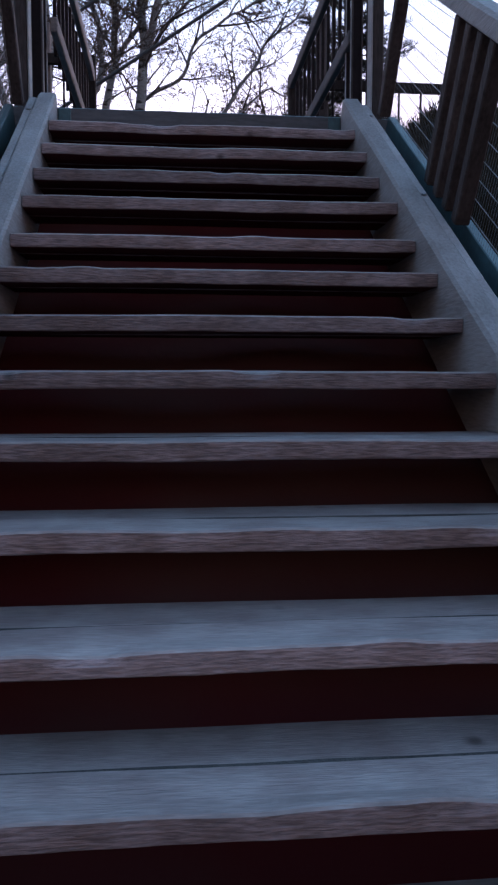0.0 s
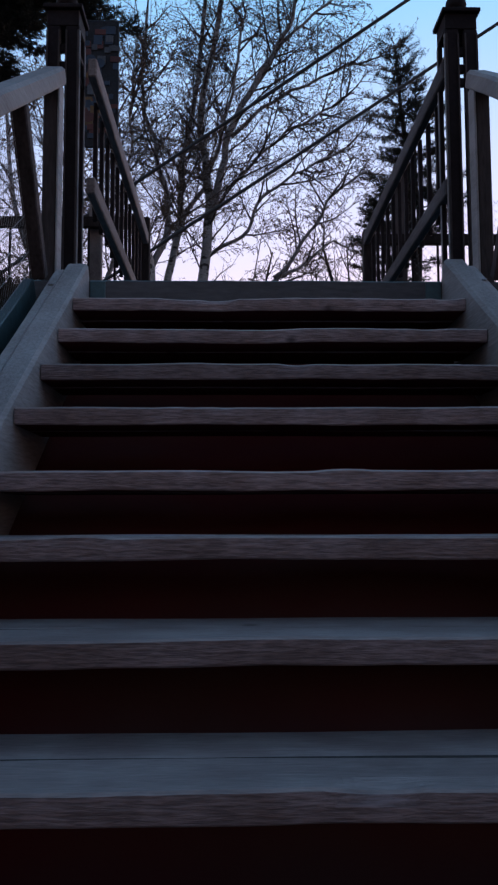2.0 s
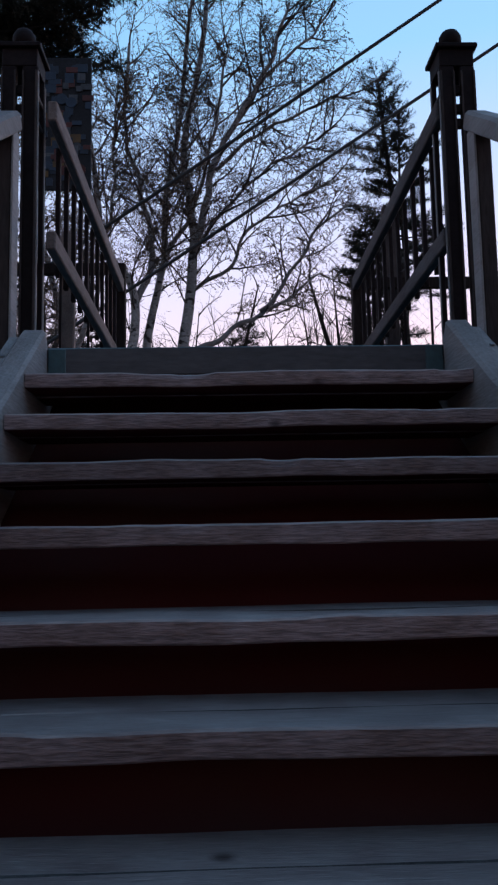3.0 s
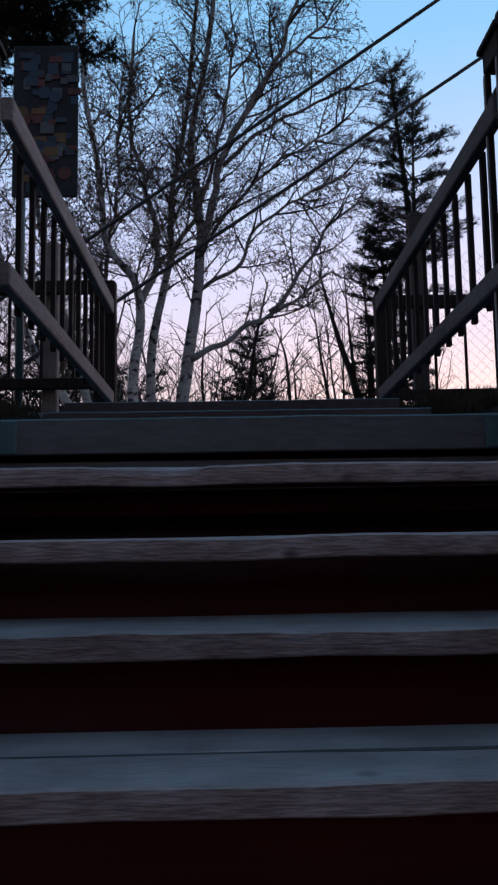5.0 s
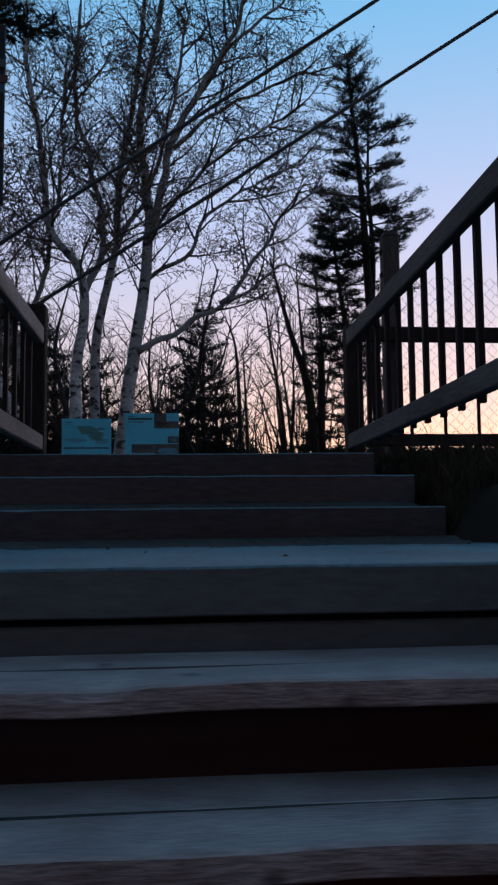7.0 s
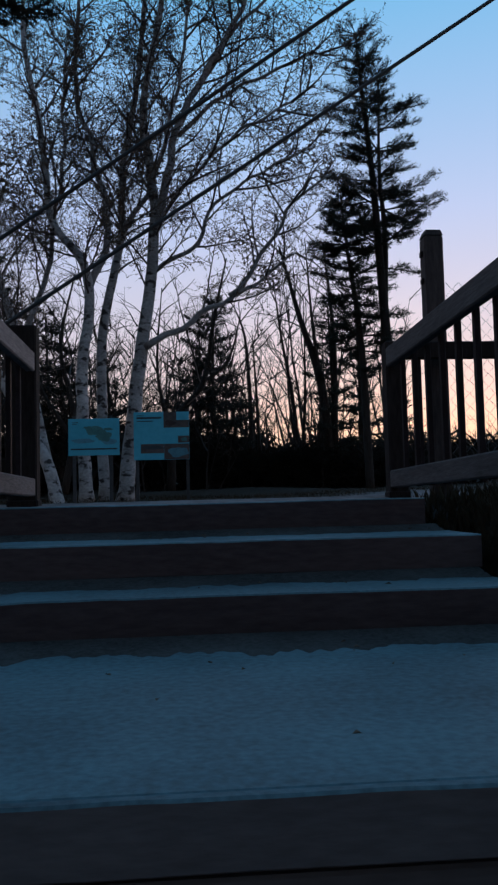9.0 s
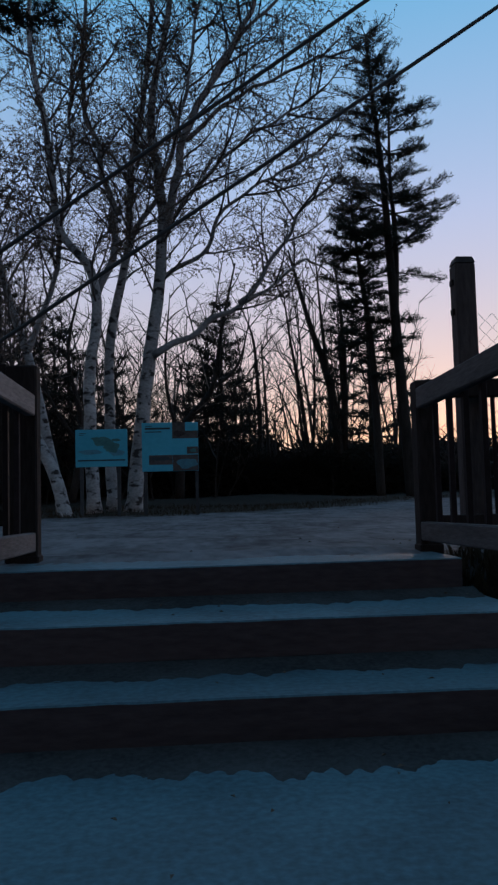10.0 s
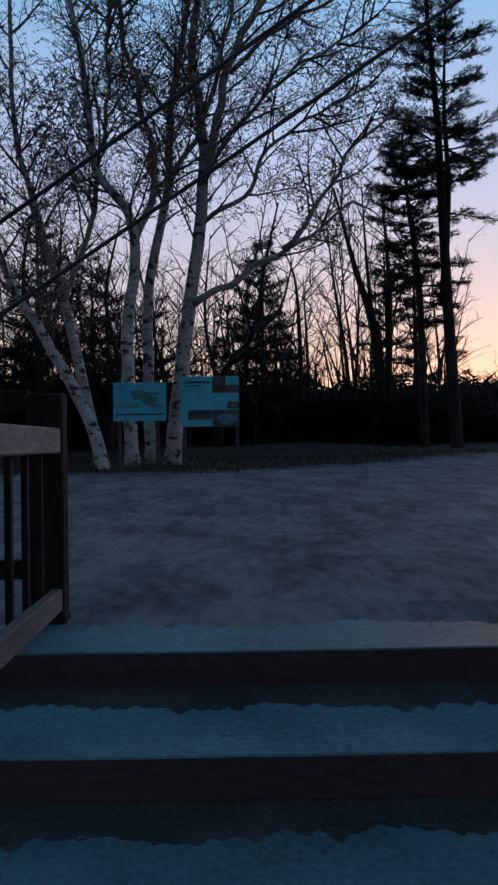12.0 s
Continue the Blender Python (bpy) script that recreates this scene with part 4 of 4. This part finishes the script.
def build_conifer(name, label, path, r0, first, reach, seed, step=0.5, size=0.24, blades=18, droop=0.0, taper=0.8, uneven=0.45, extra=(), ring=5, spray=0.11, bare=0.12, gaps=0.06):
    """path: trunk control points; first: share of the height at which the whorls of boughs begin; reach: longest bough."""
    rng = random.Random(seed)
    tree = thing(name, label, "tree")
    needles, wood = Buf(), Buf()
    for line, ra, start in ((smooth_path(path, 8), r0, first), *((smooth_path(e, 8), r, s) for e, r, s in extra)):
        n = len(line)
        b = Buf()
        b.tube(line, [ra * (1 - 0.85 * i / (n - 1)) for i in range(n)], 9)
        part("trunk", b, M_BARK, tree, smooth=True)
        length = sum((line[i + 1] - line[i]).length for i in range(n - 1))
        tiers = max(3, int(length * (1 - start) / step))
        for i in range(tiers + 1):
            turn = rng.uniform(0, 6.28)
            for w_ in range(ring):
                h = min(1.0, max(0.0, (i + rng.uniform(-0.22, 0.22)) / tiers))
                t = min(0.995, start + (1 - start) * h)
                k = min(int(t * (n - 1)), n - 2)
                p = line[k].lerp(line[k + 1], t * (n - 1) - k)
                a = turn + 6.283 * w_ / ring + rng.uniform(-0.4, 0.4)
                ln = reach * ((1 - h) ** taper * 0.78 + 0.24) * rng.uniform(1 - uneven, 1.1) * min(1.0, 0.6 + h * 3)
                d = Vector((math.cos(a), math.sin(a), rng.uniform(-0.16, 0.16) - droop * 3 + h * 0.45))
                if rng.random() < gaps * (1.4 - 1.3 * h):
                    continue
                bough = bend(p, d, ln, rng, 5, droop - 0.02 - 0.03 * h, 0.2)
                wood.tube(bough, [0.035 * (1 - 0.8 * j / 5) * (0.3 + ln / max(reach, 0.1)) for j in range(6)], 4, False)
                for c in range(max(3, int(ln / spray))):
                    w = bare + (1 - bare) * (c + rng.random()) / max(3, int(ln / spray))
                    kk = min(int(w * 5), 4)
                    q = bough[kk].lerp(bough[kk + 1], w * 5 - kk)
                    ahead = (bough[kk + 1] - bough[kk]).normalized()
                    across = ahead.cross(Vector((0, 0, 1))).normalized() * rng.choice((-1, 1))
                    shoot = (ahead * 0.8 + across * rng.uniform(0.3, 1.1) + Vector((0, 0, rng.uniform(-0.1, 0.3)))).normalized()
                    far = (0.16 + 0.34 * ln * (1.08 - w)) * rng.uniform(0.6, 1.1)
                    wood.tube([q, q + shoot * far], [0.012, 0.004], 3, False)
                    for g in range(max(2, int(far / (size * 0.45)))):
                        at = q + shoot * far * rng.uniform(0.35, 1.0) + Vector((rng.gauss(0, 0.07), rng.gauss(0, 0.07), rng.gauss(0, 0.05)))
                        clump(needles, at, shoot, size * rng.uniform(0.6, 1.15), blades, rng, 0.085)
    tagged(part("bough_frame", wood, M_BARK, tree), kind="stuff")
    tagged(part("needles", needles, M_NEEDLE, tree), "dark green needle tufts", kind="stuff")
    return tree


build_conifer("pine_tree", "tall dark twin-stemmed pine against the dusk sky", [(7.12, 26, 0.4), (6.85, 26, 4.9), (6.66, 26, 8.7), (6.51, 26, 11.6), (6.25, 26, 14.5), (6.08, 26, 16.8)], 0.22, 0.38, 2.9, 21, 0.64, 0.155, 12, 0.0, 0.62,
              0.55, (([(6.75, 26.3, 5.4), (6.97, 26.4, 9.3), (6.86, 26.4, 12.0), (6.92, 26.3, 15.4)], 0.14, 0.35),), 5, 0.095, 0.18, 0.3)
build_conifer("pine_tree", "slim dark pine beside the tall one", [(6.19, 26.6, 0.5), (6.04, 26.6, 5.8), (5.7, 26.7, 9.0), (5.5, 26.7, 11.2)], 0.16, 0.27, 1.7, 22, 0.5, 0.18, 14, 0.02, 0.5, 0.5, (), 5, 0.09, 0.15, 0.08)
build_conifer("spruce_tree", "small dark spruce at the wood's edge", [(1.04, 32, 0.8), (1.0, 32, 5.0), (1.04, 32, 8.6)], 0.13, 0.16, 2.2, 23, 0.55, 0.23, 12, 0.02, 0.7, 0.6, (), 5, 0.11, 0.15, 0.06)
build_conifer("spruce_tree", "dark spruce behind the pine", [(5.7, 30, 0.8), (5.6, 30, 5.0), (5.5, 30, 8.0)], 0.14, 0.12, 1.6, 24, 0.55, 0.2, 9, 0.02, 0.55, 0.6, (), 5, 0.13, 0.12, 0.15)
for i, (x, y, h) in enumerate(((-9.5, 27, 8.5), (-7.2, 29, 9.5), (-5.6, 31, 8.0), (-11.5, 25, 11.0), (8.9, 33, 5.0), (-0.4, 34, 6.5), (0.2, 31, 5.6), (1.5, 33, 6.4), (2.0, 36, 5.5), (6.8, 31, 8.6), (-3.6, 35, 7.0), (-4.6, 28, 6.6), (-8.3, 26, 6.5))):
    build_conifer("spruce_tree", "dark spruce in the wood behind the birches" if x < -3 else "short dark spruce at the wood's edge", [(x, y, 0.7), (x + 0.1, y, h * 0.5), (x, y, h)], 0.15, 0.12, 2.3 if x < -3 else 1.6, 30 + i, 0.58, 0.22, 9, 0.02, 0.6, 0.65, (), 5, 0.13, 0.12, 0.15)
build_conifer("pine_tree", "old pine with boughs hanging over the board", [(-4.2, 6.0, 0.3), (-4.1, 6.0, 3.0), (-3.9, 5.9, 6.0), (-3.8, 5.9, 9.5)], 0.22, 0.56, 2.9, 41, 0.4, 0.10, 24, 0.0, 0.4, 0.25, (), 8, 0.07, 0.3, 0.0)


def build_bare_tree(name, label, path, r0, seed, start, density, spread=0.7, levels=3, extra=()):
    rng = random.Random(seed)
    tree = thing(name, label, "tree")
    tw, lv = Buf(), Buf()
    for line, ra, st in ((path, r0, start), *extra):
        pts = smooth_path(line, 5)
        n = len(pts)
        b = Buf()
        b.tube(pts, [ra * (1 - 0.85 * i / (n - 1)) for i in range(n)], 8)
        part("trunk", b, M_BARK, tree, smooth=True)
        sprout(tw, lv, pts[int(st * (n - 1)):], ra * 0.3, levels, rng, spread, density, 0, -1.5)
    tagged(part("twig_crown", tw, M_TWIG, tree), kind="stuff")
    return tree


build_bare_tree("bare_tree", "bare leaning tree with upswept limbs beside the pine", [(5.5, 30, 0.9), (5.15, 30, 4.9), (4.39, 30, 7.5), (3.64, 30, 10.4)], 0.24, 51, 0.3, (3.0, 2.2, 1.3), 0.6, 3,
                (([(5.6, 30, 2.5), (5.7, 30, 6.6), (5.4, 30, 10.5)], 0.16, 0.3), ([(5.2, 30.2, 4.5), (4.9, 30.2, 7.5), (4.7, 30.2, 10.8)], 0.1, 0.2)))
build_bare_tree("bare_tree", "slim bare trunk standing clear of the wood", [(2.72, 34, 1.1), (2.66, 34, 5.0), (2.5, 34, 7.6), (2.05, 34, 9.0)], 0.13, 52, 0.55, (2.5, 2.0, 1.6))
build_bare_tree("bare_tree", "slim bare trunk standing clear of the wood", [(3.12, 34.5, 1.1), (3.0, 34.5, 5.0), (2.86, 34.5, 8.0)], 0.11, 53, 0.75, (2.5, 2.0, 1.6))


build_bare_tree("bare_tree", "bare many-stemmed tree with fine upswept limbs", [(4.35, 31, 0.9), (4.2, 31, 4.0), (3.75, 31, 7.0), (3.5, 31, 9.2)], 0.11, 54, 0.2, (3.6, 2.6, 1.5), 0.55, 3,
                (([(4.4, 31, 1.5), (4.65, 31, 4.6), (4.7, 31, 8.6)], 0.09, 0.2), ([(4.3, 31.2, 2.0), (4.0, 31.2, 5.0), (4.15, 31.2, 8.0)], 0.07, 0.2)))
build_bare_tree("bare_tree", "crooked bare tree leaning through the birches", [(-0.7, 27, 0.8), (-0.5, 27, 3.2), (0.5, 27, 4.6), (0.9, 27, 6.8), (1.4, 27, 9.0)], 0.17, 55, 0.25, (3.4, 2.4, 1.4), 0.8, 3,
                (([(0.4, 27, 4.5), (1.4, 27, 5.4), (1.9, 27, 7.2)], 0.08, 0.2), ([(-0.6, 27.2, 2.5), (-1.1, 27.2, 5.0), (-0.9, 27.2, 8.0)], 0.09, 0.2)))
build_bare_tree("bare_tree", "dark bare tree among the spruces", [(-6.6, 26, 0.8), (-6.4, 26, 3.6), (-6.9, 26, 6.5), (-6.3, 26, 9.4)], 0.16, 56, 0.25, (3.2, 2.2, 1.3), 0.8, 3, (([(-6.5, 26, 3.0), (-5.5, 26, 5.0), (-5.1, 26, 7.8)], 0.09, 0.2),))
build_bare_tree("bare_tree", "dark bare tree among the spruces", [(-4.0, 25, 0.8), (-3.7, 25, 3.2), (-4.1, 25, 5.5), (-3.6, 25, 8.0)], 0.13, 57, 0.25, (3.2, 2.2, 1.3), 0.9, 3, (([(-3.8, 25, 2.6), (-4.8, 25, 4.4), (-5.0, 25, 6.8)], 0.08, 0.2),))


def build_woods():
    """Bare wood behind the square: crooked thin trees with many fine shoots."""
    rng = random.Random(61)
    b, l = Buf(), Buf()
    for i in range(230):
        x = rng.uniform(-24, 16)
        y = rng.uniform(33, 52)
        gap = abs(x / y * 34 - 3.8) < 0.9
        h = rng.uniform(3.5, 11.0) * (0.28 if x / y > 0.26 else 0.5 if gap else 1.0)
        pts = bend((x, y, bank(x, y) - 0.2), (rng.uniform(-0.25, 0.25), 0, 1), h, rng, 7, -0.02, 0.2)
        r = rng.uniform(0.035, 0.11)
        b.tube(pts, [r * (1 - 0.85 * j / 7) for j in range(8)], 5, False)
        sprout(b, l, pts[2:], r, 3, rng, 0.9, (3.2, 1.9, 1.1), 0, -0.5)
    ob = part("far_woods", b, M_BARK)
    tagged(ob, "bare dark wood of thin trunks against the glow", "woods", kind="stuff")


build_woods()


def build_undergrowth(name, label, count, span, depth, top, seed, size):
    rng = random.Random(seed)
    b = Buf()
    for i in range(count):
        x, y = rng.uniform(*span), rng.uniform(*depth)
        h = top(x) * rng.random() ** 0.7 * (0.8 + 0.3 * noise.noise((x * 0.7, y * 0.3, 2.0)))
        p = Vector((x, y, bank(x, y) + h))
        clump(b, p, (rng.uniform(-0.4, 0.4), rng.uniform(-0.4, 0.4), 1), size * rng.uniform(0.6, 1.3), 7, rng, 0.09)
    ob = part(name, b, M_SHRUB)
    tagged(ob, label, "bushes", kind="stuff")


def build_saplings():
    """Thin crooked saplings and brush between the square and the wood."""
    rng = random.Random(64)
    b, l = Buf(), Buf()
    for i in range(70):
        y = rng.uniform(25, 33)
        x = rng.uniform(-0.36, 0.17) * y
        if 0.085 < x / y < 0.135:
            continue
        h = rng.uniform(2.5, 7.5) * (1.0 if x < 1.5 else 0.6)
        pts = bend((x, y, bank(x, y) - 0.2), (rng.uniform(-0.3, 0.3), 0, 1), h, rng, 7, -0.03, 0.32)
        r = rng.uniform(0.018, 0.05)
        b.tube(pts, [r * (1 - 0.85 * j / 7) for j in range(8)], 4, False)
        sprout(b, l, pts[1:], r, 3, rng, 1.1, (4.5, 2.8, 1.8), 3, 0.2)
    ob = part("brushwood", b, M_BARK)
    tagged(ob, "thin crooked bare saplings behind the birches", "brush", kind="stuff")
    ob = part("brushwood_leaves", l, M_BUD)
    tagged(ob, "sparse brown leaves on the saplings", "leaves", kind="stuff")


build_saplings()
build_undergrowth("undergrowth", "dense dark bushes at the edge of the wood", 17000, (-22, 12), (29, 36), lambda x: 2.3 if x < 1.9 else 1.5 if x < 9 else 0.9, 71, 0.42)
build_undergrowth("far_treeline", "distant dark treeline under the glow", 9000, (-60, 70), (84, 96), lambda x: 5.0, 72, 1.8)


def build_grass():
    rng = random.Random(81)
    b = Buf()

    def blade(x, y, h):
        z = bank(x, y) - 0.01
        a = rng.uniform(0, math.pi)
        w = 0.004 + 0.003 * rng.random()
        dx, dy = math.cos(a) * w, math.sin(a) * w
        lx, ly = rng.uniform(-0.5, 0.5) * h, rng.uniform(-0.5, 0.5) * h
        o = len(b.v)
        b.v.extend([(x - dx, y - dy, z), (x + dx, y + dy, z), (x + lx * 0.4 + dx * 0.7, y + ly * 0.4 + dy * 0.7, z + h * 0.6), (x + lx * 0.4 - dx * 0.7, y + ly * 0.4 - dy * 0.7, z + h * 0.6), (x + lx, y + ly, z + h)])
        b.f.extend([(o, o + 1, o + 2, o + 3), (o + 3, o + 2, o + 4)])

    for side in (1, -1):
        for i in range(16000):
            x = side * (1.22 + abs(rng.gauss(0, 1.0)))
            y = rng.uniform(-3.5, 3.3)
            if y > 2.6 and abs(x) < 1.5:
                continue
            blade(x, y, rng.uniform(0.04, 0.14))
    for i in range(3500):
        blade(rng.uniform(0.97, 1.6), rng.uniform(1.45, 2.75), rng.uniform(0.03, 0.11))
    for i in range(14000):
        x, y = rng.uniform(-9, 9), rng.uniform(15.6, 23.0)
        if y < 16.0 + max(0.0, x + 1.0) * 0.75 + 1.2 * noise.noise((x * 0.8, y * 0.8, 4.0)):
            continue
        blade(x, y, rng.uniform(0.04, 0.13))
    ob = part("grass", b, M_GRASS)
    tagged(ob, "dry dark grass on the banks and at the square's edge", "grass", kind="stuff")


build_grass()


def build_litter():
    """Small dry leaves and crumbs lying on the landing and steps."""
    rng = random.Random(91)
    b = Buf()
    for i in range(70):
        k = rng.randrange(4)
        y0, y1, z = ((LAND_Y + 0.1, S_Y[0], 0.0), (S_Y[0] + 0.05, S_Y[1], S_Z[0]), (S_Y[1] + 0.05, S_Y[2], S_Z[1]), (S_Y[2] + 0.1, 6.5, S_Z[2]))[k]
        y = y1 - (y1 - y0) * rng.random() ** (1.6 if k < 3 else 1.0)
        x = rng.uniform(-0.95, 0.95) * (1.0 if k < 3 else 1.8)
        if k == 3 and y > 2.9:
            z = bank(x, y)
        a, r = rng.uniform(0, 6.28), rng.uniform(0.005, 0.013)
        c = (x, y, z + 0.008)
        o = len(b.v)
        b.v.extend([(c[0] + r * math.cos(a), c[1] + r * math.sin(a), c[2]), (c[0] - 0.5 * r * math.sin(a), c[1] + 0.5 * r * math.cos(a), c[2] + 0.006), (c[0] - r * math.cos(a), c[1] - r * math.sin(a), c[2]), (c[0] + 0.5 * r * math.sin(a), c[1] - 0.5 * r * math.cos(a), c[2] + 0.004)])
        b.f.extend([(o, o + 1, o + 2), (o, o + 2, o + 3)])
    ob = part("leaf_litter", b, M_BUD)
    tagged(ob, "small dry leaves scattered on the steps", "leaves", kind="stuff")


build_litter()
